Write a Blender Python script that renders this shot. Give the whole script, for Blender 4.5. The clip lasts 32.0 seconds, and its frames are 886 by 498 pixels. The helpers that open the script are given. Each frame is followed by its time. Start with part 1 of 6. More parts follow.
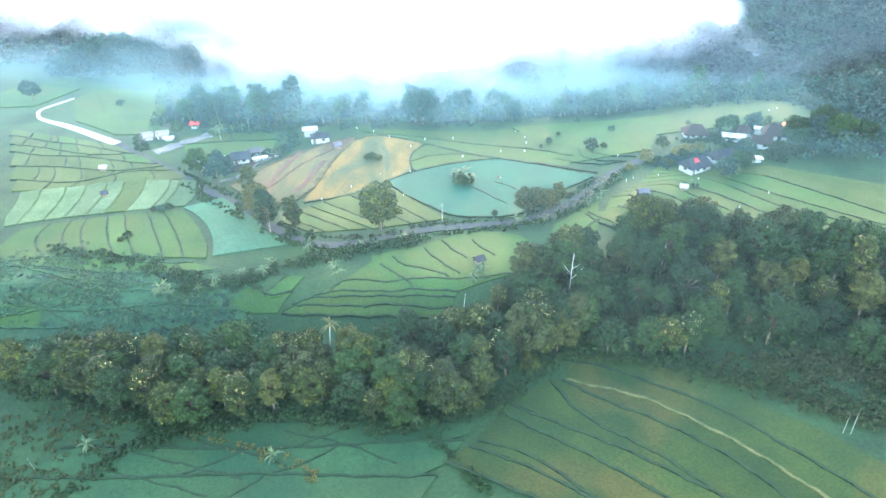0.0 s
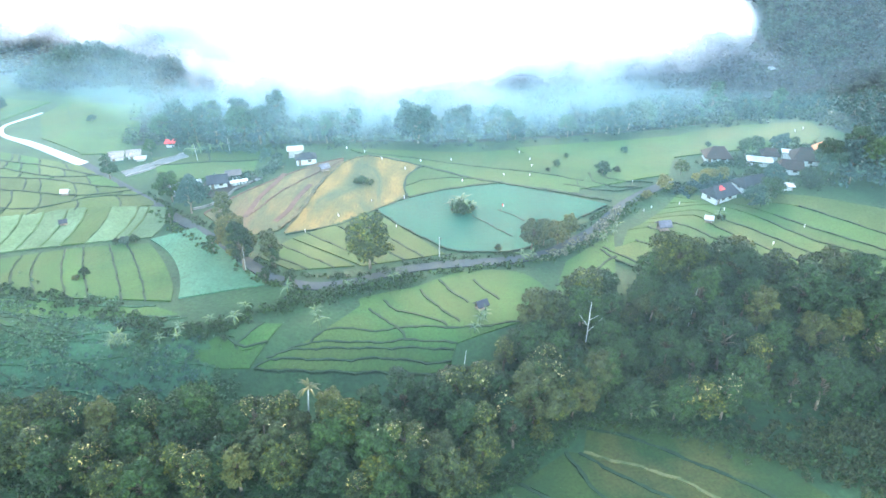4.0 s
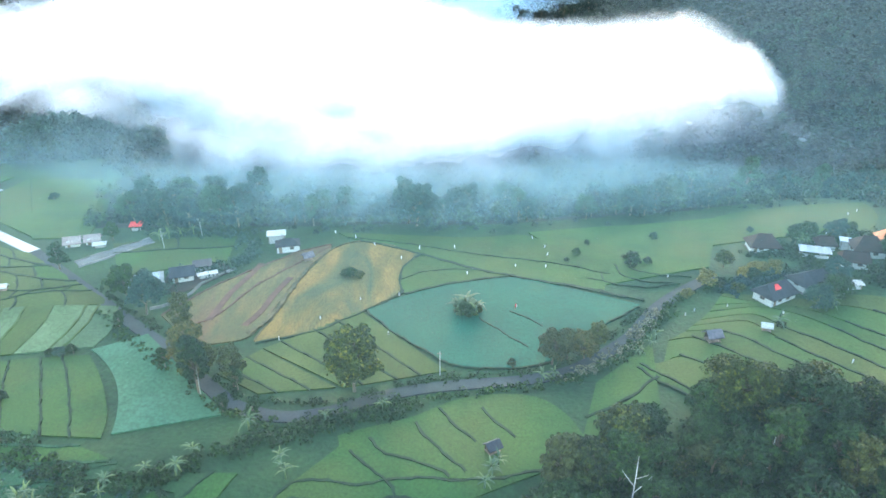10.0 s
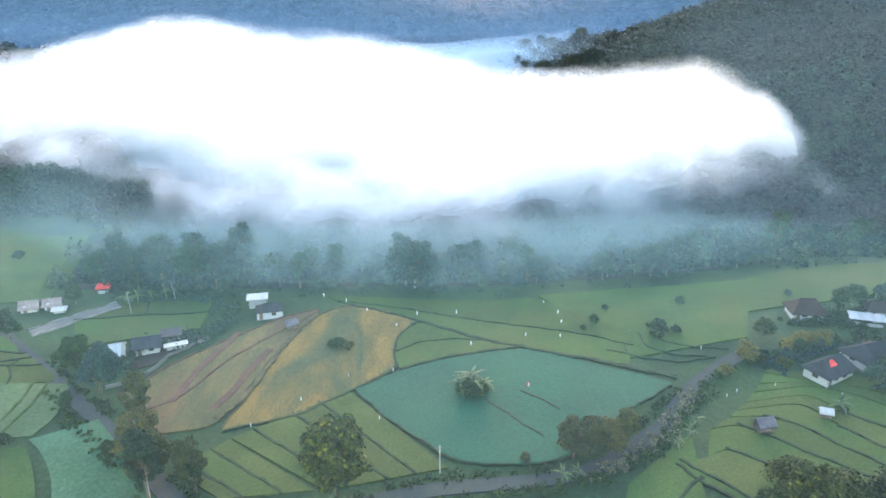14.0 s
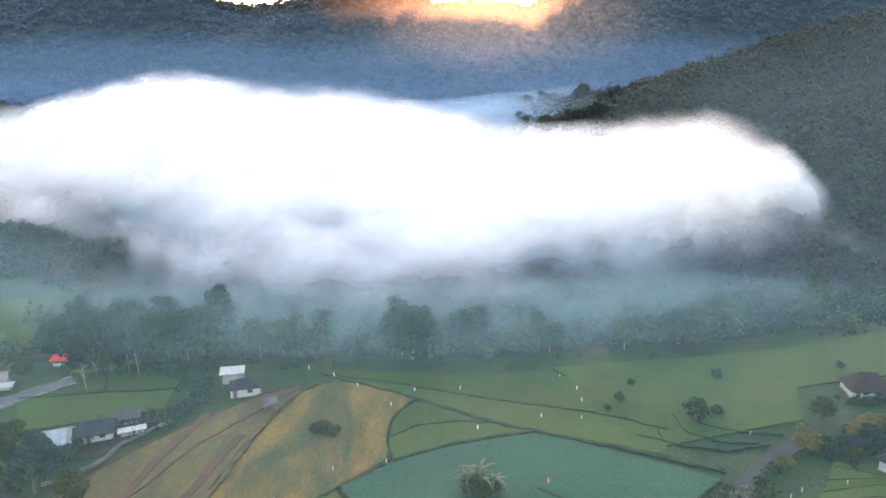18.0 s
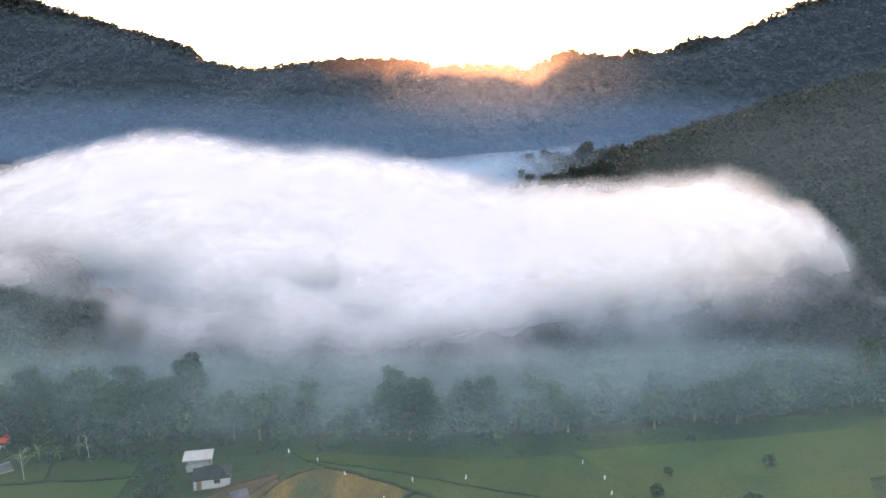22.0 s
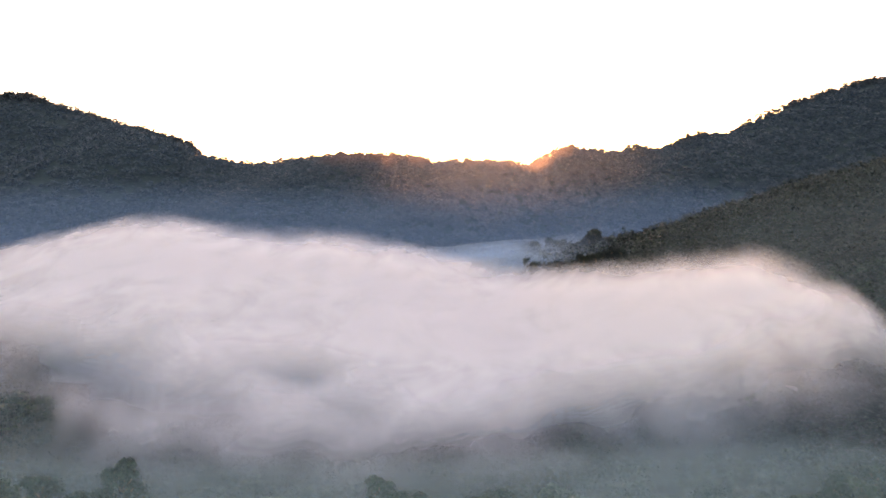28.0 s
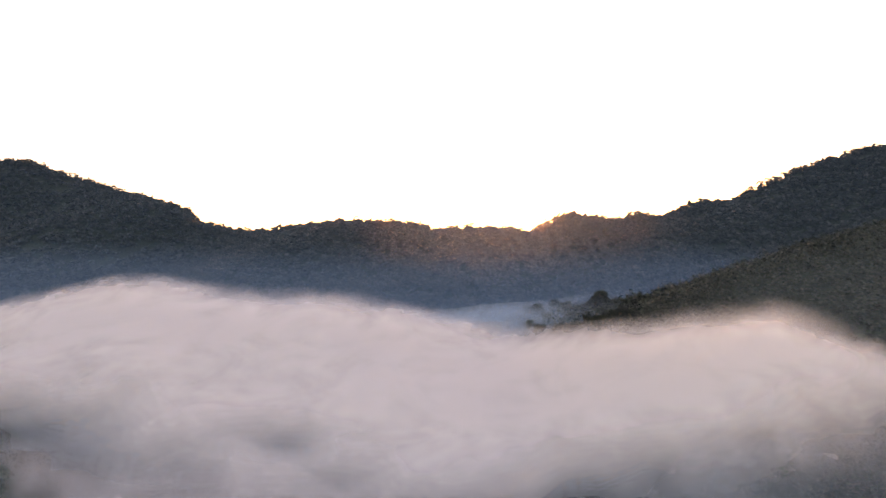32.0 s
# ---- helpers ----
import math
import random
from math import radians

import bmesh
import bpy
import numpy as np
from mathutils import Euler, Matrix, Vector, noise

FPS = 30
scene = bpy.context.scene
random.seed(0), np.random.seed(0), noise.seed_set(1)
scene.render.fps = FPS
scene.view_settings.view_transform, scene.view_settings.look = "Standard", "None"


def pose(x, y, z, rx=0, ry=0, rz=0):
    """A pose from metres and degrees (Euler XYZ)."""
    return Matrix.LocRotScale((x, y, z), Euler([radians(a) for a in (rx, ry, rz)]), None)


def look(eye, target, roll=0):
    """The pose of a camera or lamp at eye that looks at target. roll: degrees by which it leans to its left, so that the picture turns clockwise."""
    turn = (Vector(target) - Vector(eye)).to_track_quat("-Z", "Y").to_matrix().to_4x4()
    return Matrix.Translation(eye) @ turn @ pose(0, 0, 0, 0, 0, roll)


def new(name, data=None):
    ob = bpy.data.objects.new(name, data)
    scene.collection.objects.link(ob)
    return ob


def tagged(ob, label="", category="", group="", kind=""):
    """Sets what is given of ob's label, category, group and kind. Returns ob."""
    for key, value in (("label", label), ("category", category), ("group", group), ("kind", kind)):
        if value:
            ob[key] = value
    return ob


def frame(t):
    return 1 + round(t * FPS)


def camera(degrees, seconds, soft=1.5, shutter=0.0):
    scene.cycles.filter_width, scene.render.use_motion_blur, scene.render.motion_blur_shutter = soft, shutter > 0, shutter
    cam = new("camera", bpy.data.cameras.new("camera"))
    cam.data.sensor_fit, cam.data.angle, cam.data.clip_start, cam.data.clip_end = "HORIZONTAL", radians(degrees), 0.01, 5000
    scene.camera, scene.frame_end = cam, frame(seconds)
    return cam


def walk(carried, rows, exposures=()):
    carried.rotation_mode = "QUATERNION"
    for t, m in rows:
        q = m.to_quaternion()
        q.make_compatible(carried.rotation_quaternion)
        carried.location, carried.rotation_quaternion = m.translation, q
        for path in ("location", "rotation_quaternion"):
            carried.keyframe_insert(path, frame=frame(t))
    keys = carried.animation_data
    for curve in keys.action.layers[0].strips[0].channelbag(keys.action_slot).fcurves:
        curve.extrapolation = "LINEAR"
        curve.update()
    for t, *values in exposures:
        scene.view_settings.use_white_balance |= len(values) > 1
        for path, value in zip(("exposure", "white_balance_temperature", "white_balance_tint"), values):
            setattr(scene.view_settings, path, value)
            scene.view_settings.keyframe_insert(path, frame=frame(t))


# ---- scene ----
# The flight: seconds, place in metres, heading, pitch and roll in degrees.
PATH = [
    (0, 0.36, 0.01, 86.15, -0.08, -30.68, -0.19),
    (1, 0.25, 5.37, 85.31, -0.22, -31.11, -0.14),
    (2, 0.17, 10.70, 84.44, -0.32, -31.28, -0.13),
    (3, 0.14, 15.94, 83.51, -0.39, -30.89, 0.02),
    (4, 0.15, 21.12, 82.58, -0.45, -30.08, 0.17),
    (5, 0.21, 26.24, 81.69, -0.46, -29.27, 0.23),
    (6, 0.31, 31.31, 80.90, -0.42, -28.54, 0.20),
    (7, 0.43, 36.35, 80.15, -0.33, -27.74, 0.18),
    (8, 0.55, 41.35, 79.40, -0.23, -26.85, 0.15),
    (9, 0.68, 46.30, 78.59, -0.15, -25.92, 0.12),
    (10, 0.78, 51.22, 77.67, -0.10, -24.98, 0.07),
    (11, 0.84, 56.10, 76.60, -0.07, -24.01, 0.03),
    (12, 0.88, 60.94, 75.39, -0.06, -22.99, -0.00),
    (13, 0.87, 65.74, 74.08, -0.05, -21.89, -0.01),
    (14, 0.83, 70.52, 72.72, -0.05, -20.73, -0.01),
    (15, 0.75, 75.28, 71.32, -0.06, -19.53, -0.02),
    (16, 0.62, 80.02, 69.94, -0.09, -18.32, -0.05),
    (17, 0.46, 84.74, 68.59, -0.13, -17.07, -0.08),
    (18, 0.28, 89.43, 67.28, -0.17, -15.80, -0.10),
    (19, 0.08, 94.10, 65.98, -0.22, -14.49, -0.10),
    (20, -0.13, 98.73, 64.69, -0.26, -13.16, -0.09),
    (21, -0.32, 103.31, 63.39, -0.29, -11.82, -0.06),
    (22, -0.48, 107.84, 62.06, -0.31, -10.48, -0.02),
    (23, -0.61, 112.31, 60.71, -0.32, -9.13, 0.02),
    (24, -0.68, 116.71, 59.30, -0.32, -7.77, 0.04),
    (25, -0.69, 121.03, 57.84, -0.32, -6.37, 0.04),
    (26, -0.65, 125.29, 56.32, -0.32, -4.95, 0.02),
    (27, -0.56, 129.50, 54.76, -0.32, -3.51, 0.01),
    (28, -0.42, 133.66, 53.16, -0.33, -2.07, 0.01),
    (29, -0.26, 137.78, 51.52, -0.33, -0.60, 0.02),
    (30, -0.06, 141.87, 49.87, -0.32, 0.91, 0.04),
    (31, 0.14, 145.94, 48.20, -0.30, 2.46, 0.05),
    (32, 0.36, 150.00, 46.52, -0.28, 4.04, 0.07),
]
cam = camera(66.0, 32.0, soft=1.6)
walk(cam, [(t, pose(x, y, z, 90 + pitch, 0, yaw) @ pose(0, 0, 0, 0, 0, roll)) for t, x, y, z, yaw, pitch, roll in PATH],
     exposures=[(0, 5.0, 6400, 20), (6, 4.82, 6450, 20), (9, 4.42, 6400, 15), (13, 4.05, 6800, 22), (16, 3.72, 7200, 28), (19, 3.42, 7600, 33), (23, 3.12, 8100, 38), (25, 3.0, 8350, 41), (32, 2.22, 9350, 48)])
scene.cycles.transparent_max_bounces, scene.cycles.max_bounces, scene.cycles.diffuse_bounces = 32, 16, 10

# ---- light: dawn, the sun still behind the far ridge ----
SUN_AZIMUTH, SUN_HEIGHT = 6.75, 5.4          # degrees to the right of +y, above the horizon
world = bpy.data.worlds.new("dawn_sky")
scene.world = world
world.use_nodes = True
wn, wl = world.node_tree.nodes, world.node_tree.links
sky = wn.new("ShaderNodeTexSky")
sky.sky_type, sky.sun_disc = "NISHITA", False
sky.sun_elevation, sky.sun_rotation = radians(SUN_HEIGHT), radians(SUN_AZIMUTH)
sky.air_density, sky.dust_density, sky.ozone_density = 1.0, 2.0, 1.0
wl.new(sky.outputs[0], wn["Background"].inputs[0])
wn["Background"].inputs[1].default_value = 0.15
sun = new("sun", bpy.data.lights.new("sun", "SUN"))
sun.data.energy, sun.data.angle, sun.data.color = 4.5, radians(0.8), (1.0, 0.5, 0.2)
_d = Vector((math.sin(radians(SUN_AZIMUTH)), math.cos(radians(SUN_AZIMUTH)), math.tan(radians(SUN_HEIGHT))))
sun.matrix_world = look(_d * 900, (0, 0, 0))

rng = np.random.default_rng(7)

# ---- materials ----


def nodes_of(name):
    m = bpy.data.materials.new(name)
    m.use_nodes = True
    m.node_tree.nodes["Principled BSDF"].inputs["Specular IOR Level"].default_value = 0.25
    return m, m.node_tree.nodes, m.node_tree.links, m.node_tree.nodes["Principled BSDF"]


def noise_node(n, l, scale, detail=4, coord="Object", stretch=(1, 1, 1), distortion=0.0):
    tc, mp, nz = n.new("ShaderNodeTexCoord"), n.new("ShaderNodeMapping"), n.new("ShaderNodeTexNoise")
    mp.inputs["Scale"].default_value = stretch
    nz.inputs["Scale"].default_value, nz.inputs["Detail"].default_value = scale, detail
    nz.inputs["Distortion"].default_value = distortion
    l.new(tc.outputs[coord], mp.inputs[0])
    l.new(mp.outputs[0], nz.inputs["Vector"])
    return nz.outputs["Fac"]


def ramp(n, l, fac, stops):
    r = n.new("ShaderNodeValToRGB")
    while len(r.color_ramp.elements) < len(stops):
        r.color_ramp.elements.new(0.5)
    for e, (p, c) in zip(r.color_ramp.elements, stops):
        e.position, e.color = p, (*c, 1)
    if fac is not None:
        l.new(fac, r.inputs[0])
    return r.outputs[0]


def mixed(n, l, fac, a, b, kind="MIX"):
    m = n.new("ShaderNodeMix")
    m.data_type, m.blend_type = "RGBA", kind
    for sock, v in ((m.inputs[0], fac), (m.inputs[6], a), (m.inputs[7], b)):
        if isinstance(v, (int, float)):
            sock.default_value = v
        elif isinstance(v, tuple):
            sock.default_value = (*v, 1)
        else:
            l.new(v, sock)
    return m.outputs[2]


def maths(n, l, op, a, b=None, clamp=False):
    m = n.new("ShaderNodeMath")
    m.operation, m.use_clamp = op, clamp
    for sock, v in zip(m.inputs, (a, b)):
        if v is None:
            continue
        if isinstance(v, (int, float)):
            sock.default_value = v
        else:
            l.new(v, sock)
    return m.outputs[0]


def surface(name, dark, light, scale=0.2, fine=3.0, rough=0.85, bump=0.15, depth=0.1, third=None, stretch=(1, 1, 1), per_object=0.0, metal=0.0):
    """A surface with patches and grain: two colours at a large scale, a third in stains, fine grain and relief."""
    m, n, l, b = nodes_of(name)
    big, grain = noise_node(n, l, scale, 5, stretch=stretch), noise_node(n, l, fine, 6, stretch=stretch)
    col = ramp(n, l, big, [(0.35, dark), (0.65, light)])
    if third:
        st = noise_node(n, l, scale * 0.4, 6, stretch=stretch, distortion=0.6)
        col = mixed(n, l, ramp(n, l, st, [(0.48, (0, 0, 0)), (0.62, (1, 1, 1))]), col, third)
    col = mixed(n, l, 1.0, col, ramp(n, l, grain, [(0.27, (0.7, 0.7, 0.7)), (0.73, (1.26, 1.26, 1.26))]), "MULTIPLY")
    if per_object:
        oi = n.new("ShaderNodeObjectInfo")
        col = mixed(n, l, 1.0, col, ramp(n, l, oi.outputs["Random"], [(0, (1 - per_object,) * 3), (1, (1 + per_object,) * 3)]), "MULTIPLY")
    l.new(col, b.inputs["Base Color"])
    b.inputs["Roughness"].default_value, b.inputs["Metallic"].default_value = rough, metal
    bp = n.new("ShaderNodeBump")
    bp.inputs["Strength"].default_value, bp.inputs["Distance"].default_value = bump, depth
    l.new(grain, bp.inputs["Height"])
    l.new(bp.outputs[0], b.inputs["Normal"])
    return m


def leafy(name, dark, mid, light, tip=None, tip_from=0.9):
    """Leaves: each spray has its own green, each plant its own tone; some sprays in young yellow."""
    m, n, l, b = nodes_of(name)
    g, oi = n.new("ShaderNodeNewGeometry"), n.new("ShaderNodeObjectInfo")
    stops = [(0.0, dark), (0.5, mid), (0.85, light)]
    if tip:
        stops += [(tip_from, tip)]
    col = ramp(n, l, g.outputs["Random Per Island"], stops)
    col = mixed(n, l, 1.0, col, ramp(n, l, oi.outputs["Random"], [(0, (0.62, 0.74, 0.82)), (0.5, (1, 1, 1)), (1, (1.6, 1.35, 0.95))]), "MULTIPLY")
    col = mixed(n, l, 1.0, col, ramp(n, l, noise_node(n, l, 0.35, 3), [(0.3, (0.75, 0.78, 0.8)), (0.7, (1.2, 1.2, 1.1))]), "MULTIPLY")
    l.new(col, b.inputs["Base Color"])
    b.inputs["Roughness"].default_value = 0.6
    return m


GRASS = surface("grass", (0.008, 0.033, 0.013), (0.018, 0.054, 0.018), 0.06, 1.3, third=(0.017, 0.048, 0.016), bump=0.5, depth=0.4)
SCRUB = surface("scrub_grass", (0.009, 0.043, 0.020), (0.021, 0.071, 0.031), 0.12, 1.0, third=(0.016, 0.047, 0.017), bump=0.8, depth=0.6)
RICE_GREEN = surface("rice_green", (0.015, 0.055, 0.012), (0.026, 0.071, 0.013), 0.08, 2.2, bump=0.4, depth=0.2, per_object=0.12, third=(0.033, 0.061, 0.013))
RICE_TEAL = surface("rice_teal", (0.004, 0.064, 0.038), (0.005, 0.082, 0.045), 0.06, 2.0, bump=0.4, depth=0.2, per_object=0.06)
RICE_PALE = surface("rice_pale", (0.024, 0.091, 0.046), (0.039, 0.113, 0.063), 0.10, 1.6, bump=0.4, depth=0.2, per_object=0.1)
RICE_RIPE = surface("rice_ripe", (0.080, 0.071, 0.019), (0.144, 0.105, 0.028), 0.16, 1.8, bump=0.5, depth=0.2, third=(0.033, 0.056, 0.024), per_object=0.06, stretch=(1.5, 0.5, 1))
RICE_TAN = surface("rice_tan", (0.046, 0.056, 0.023), (0.107, 0.086, 0.032), 0.14, 1.8, bump=0.5, depth=0.2, third=(0.081, 0.051, 0.030), per_object=0.1, stretch=(1.5, 0.5, 1))
RICE_OLIVE = surface("rice_olive", (0.024, 0.051, 0.010), (0.042, 0.068, 0.016), 0.10, 2.0, bump=0.4, depth=0.2, per_object=0.14)
RICE_DEEP = surface("rice_deep", (0.007, 0.039, 0.016), (0.016, 0.054, 0.019), 0.07, 2.0, bump=0.4, depth=0.2, per_object=0.12, third=(0.020, 0.048, 0.016))
RICE_NEAR = surface("rice_near", (0.009, 0.032, 0.007), (0.021, 0.044, 0.008), 0.10, 2.0, bump=0.5, depth=0.2, per_object=0.14, third=(0.042, 0.047, 0.010))
RICE_SEED = surface("rice_seedlings", (0.032, 0.079, 0.031), (0.052, 0.101, 0.045), 0.12, 1.6, bump=0.4, depth=0.2, per_object=0.14, third=(0.057, 0.111, 0.055))
# Bund grass, darkened further for the shaded side of each terrace step.
BUND = surface("bund_grass_shaded", (0.007, 0.023, 0.011), (0.013, 0.037, 0.015), 0.4, 3.0, bump=0.5, depth=0.15)
BUND_DRY = surface("bund_dry", (0.045, 0.064, 0.022), (0.105, 0.104, 0.040), 0.4, 3.0, bump=0.5, depth=0.15)
BUND_EARTH = surface("bund_earth", (0.030, 0.038, 0.018), (0.085, 0.075, 0.035), 0.4, 3.0, bump=0.6, depth=0.2)
BUND_PINK = surface("bund_pinkish", (0.057, 0.036, 0.025), (0.090, 0.053, 0.038), 0.3, 3.0, bump=0.5, depth=0.15)
ASPHALT = surface("asphalt", (0.022, 0.034, 0.036), (0.037, 0.051, 0.053), 0.15, 4.0, rough=0.92, bump=0.15, depth=0.02, third=(0.038, 0.052, 0.047))
CONCRETE = surface("pale_concrete", (0.271, 0.302, 0.305), (0.345, 0.378, 0.377), 0.2, 3.0, rough=0.5, bump=0.1, depth=0.02)
BARK = surface("bark", (0.10, 0.085, 0.06), (0.2, 0.17, 0.13), 1.0, 8.0, bump=0.6, depth=0.05, stretch=(1, 1, 0.3))
BARK_PALE = surface("pale_bark", (0.30, 0.31, 0.29), (0.46, 0.47, 0.43), 0.8, 6.0, bump=0.4, depth=0.03, stretch=(1, 1, 0.4))
LEAF = leafy("leaf_green", (0.004, 0.019, 0.006), (0.010, 0.034, 0.009), (0.019, 0.052, 0.012))
LEAF_YELLOW = leafy("leaf_young", (0.007, 0.019, 0.005), (0.018, 0.035, 0.007), (0.032, 0.052, 0.009), (0.085, 0.097, 0.017), 0.92)
# Blue-green leaf, lightened to hold some of the morning haze in its colour.
LEAF_BLUE = leafy("leaf_haze_blue_green", (0.009, 0.031, 0.029), (0.016, 0.050, 0.042), (0.028, 0.069, 0.055))
LEAF_CREAM = leafy("leaf_cream", (0.16, 0.15, 0.06), (0.28, 0.24, 0.11), (0.42, 0.35, 0.20))
LEAF_GOLD = leafy("leaf_golden", (0.060, 0.066, 0.016), (0.130, 0.115, 0.026), (0.230, 0.180, 0.045))
LEAF_RUST = leafy("leaf_rust", (0.026, 0.042, 0.014), (0.050, 0.062, 0.020), (0.092, 0.078, 0.025))
LEAF_OLIVE = leafy("leaf_olive", (0.017, 0.028, 0.008), (0.032, 0.046, 0.013), (0.052, 0.064, 0.017))
LEAF_BANANA = leafy("leaf_banana", (0.033, 0.072, 0.034), (0.057, 0.106, 0.048), (0.108, 0.143, 0.095))
WHITEWASH = surface("whitewash", (0.337, 0.369, 0.363), (0.408, 0.439, 0.428), 0.4, 5.0, rough=0.8, bump=0.15, depth=0.02, third=(0.281, 0.296, 0.263))
ROOF_BROWN = surface("roof_brown_tile", (0.017, 0.010, 0.010), (0.031, 0.017, 0.016), 0.5, 3.0, rough=0.75, bump=0.6, depth=0.08, stretch=(1, 3, 1))
ROOF_GREY = surface("roof_grey_sheet", (0.020, 0.027, 0.035), (0.035, 0.042, 0.051), 0.3, 3.0, rough=0.6, bump=0.4, depth=0.05, stretch=(3, 0.4, 1))
ROOF_DARK = surface("roof_dark_slate", (0.014, 0.018, 0.024), (0.026, 0.031, 0.038), 0.4, 3.0, rough=0.85, bump=0.4, depth=0.05, stretch=(3, 0.4, 1))
ROOF_BLUE = surface("roof_pale_blue_sheet", (0.276, 0.348, 0.384), (0.372, 0.432, 0.456), 0.3, 3.0, rough=0.45, bump=0.3, depth=0.04, stretch=(3, 0.4, 1), third=(0.240, 0.252, 0.240))
ROOF_PALE = surface("roof_weathered_sheet", (0.17, 0.22, 0.25), (0.26, 0.31, 0.34), 0.3, 3.0, rough=0.6, bump=0.3, depth=0.04, stretch=(3, 0.4, 1))
ROOF_ORANGE = surface("roof_orange_tile", (0.42, 0.16, 0.08), (0.58, 0.24, 0.12), 0.5, 3.0, rough=0.75, bump=0.6, depth=0.08)
ROOF_RED = surface("roof_red", (0.60, 0.04, 0.04), (0.75, 0.07, 0.06), 0.5, 3.0, rough=0.6, bump=0.3, depth=0.05)
ROOF_PINK = surface("roof_pale_pink", (0.185, 0.151, 0.144), (0.242, 0.215, 0.209), 0.5, 3.0, rough=0.6, bump=0.3, depth=0.05)
WOOD = surface("weathered_wood", (0.10, 0.08, 0.06), (0.20, 0.16, 0.12), 0.8, 6.0, bump=0.4, depth=0.03)
THATCH = surface("grey_thatch", (0.078, 0.078, 0.090), (0.144, 0.138, 0.150), 0.8, 5.0, bump=0.9, depth=0.1)
CLOTH = surface("white_cloth", (0.560, 0.576, 0.576), (0.680, 0.680, 0.672), 1.0, 8.0, bump=0.3, depth=0.03)
CLOTH_RED = surface("red_cloth", (0.55, 0.05, 0.06), (0.7, 0.1, 0.1), 1.0, 8.0, bump=0.3, depth=0.03)
DARK_WATER = surface("dark_water", (0.03, 0.045, 0.05), (0.05, 0.07, 0.075), 0.2, 2.0, rough=0.5, bump=0.1, depth=0.02)
PANE, _n, _l, _b = nodes_of("dark_glass")
_b.inputs["Base Color"].default_value, _b.inputs["Roughness"].default_value = (0.03, 0.04, 0.045, 1), 0.08
WALL_GREY = surface("grey_concrete", (0.120, 0.126, 0.126), (0.192, 0.198, 0.192), 0.5, 4.0, bump=0.2, depth=0.03, third=(0.084, 0.090, 0.072))
FOREST_FLOOR = surface("forest_floor", (0.008, 0.018, 0.013), (0.016, 0.032, 0.020), 0.08, 1.0, bump=0.8, depth=0.6)

# ---- shape helpers ----


def joined(*bits):
    """Several (verts, faces) as one."""
    vs, fs, k = [], [], 0
    for v, f in bits:
        vs.append(np.asarray(v, float).reshape(-1, 3))
        fs += [tuple(i + k for i in q) for q in f]
        k += len(vs[-1])
    return np.concatenate(vs), fs


def mesh_of(name, shape, material, smooth=False):
    v, f = shape
    me = bpy.data.meshes.new(name)
    me.from_pydata(np.asarray(v, float).tolist(), [], [tuple(int(i) for i in q) for q in f])
    for m in (material if isinstance(material, (list, tuple)) else [material]):
        me.materials.append(m)
    if smooth:
        me.polygons.foreach_set("use_smooth", [True] * len(me.polygons))
    me.update()
    return me


def part(name, shape, material, parent=None, label="", smooth=False):
    """One mesh object under a thing or a part."""
    me = shape if isinstance(shape, bpy.types.Mesh) else mesh_of(name, shape, material, smooth)
    ob = new(name, me)
    if parent is not None:
        ob.parent = parent
    return tagged(ob, label)


def thing(name, label, category, m=None, group="", kind=""):
    ob = new(name)
    ob.empty_display_size = 0.2
    if m is not None:
        ob.matrix_basis = m
    return tagged(ob, label, category, group, kind)


def box(x0, x1, y0, y1, z0, z1):
    v = [(x, y, z) for z in (z0, z1) for x, y in ((x0, y0), (x1, y0), (x1, y1), (x0, y1))]
    return np.array(v, float), [(3, 2, 1, 0), (4, 5, 6, 7), (0, 1, 5, 4), (1, 2, 6, 5), (2, 3, 7, 6), (3, 0, 4, 7)]


def tube(points, radii, n=7):
    """A round limb along points, closed at both ends."""
    p = np.asarray(points, float)
    v, f = [], []
    for i, (c, r) in enumerate(zip(p, radii)):
        d = p[min(i + 1, len(p) - 1)] - p[max(i - 1, 0)]
        d = d / (np.linalg.norm(d) + 1e-9)
        a = np.cross(d, (0.31, 0.95, 0.05) if abs(d[2]) > 0.8 else (0, 0, 1))
        a /= np.linalg.norm(a)
        b = np.cross(d, a)
        for k in range(n):
            w = 2 * math.pi * k / n
            v.append(c + r * (math.cos(w) * a + math.sin(w) * b))
        if i:
            o = (i - 1) * n
            f += [(o + k, o + (k + 1) % n, o + n + (k + 1) % n, o + n + k) for k in range(n)]
    f += [tuple(range(n - 1, -1, -1)), tuple(range((len(p) - 1) * n, len(p) * n))]
    return np.array(v), f


def sprays(centres, normals, sizes, seed, long=1.6):
    """Leaf sprays: small folded four-sided leaves, each turned at random about the way it faces."""
    r = np.random.default_rng(seed)
    c, nrm, s = np.asarray(centres), np.asarray(normals), np.asarray(sizes)[:, None]
    a = np.cross(nrm, r.normal(size=c.shape))
    a /= np.linalg.norm(a, axis=1, keepdims=True) + 1e-9
    b = np.cross(nrm, a)
    v = np.stack([c - a * s * long / 2, c + b * s / 2 + nrm * s * 0.12, c + a * s * long / 2 - nrm * s * 0.25, c - b * s / 2 + nrm * s * 0.12], 1)
    n = len(c)
    return v.reshape(-1, 3), [(4 * i, 4 * i + 1, 4 * i + 2, 4 * i + 3) for i in range(n)]


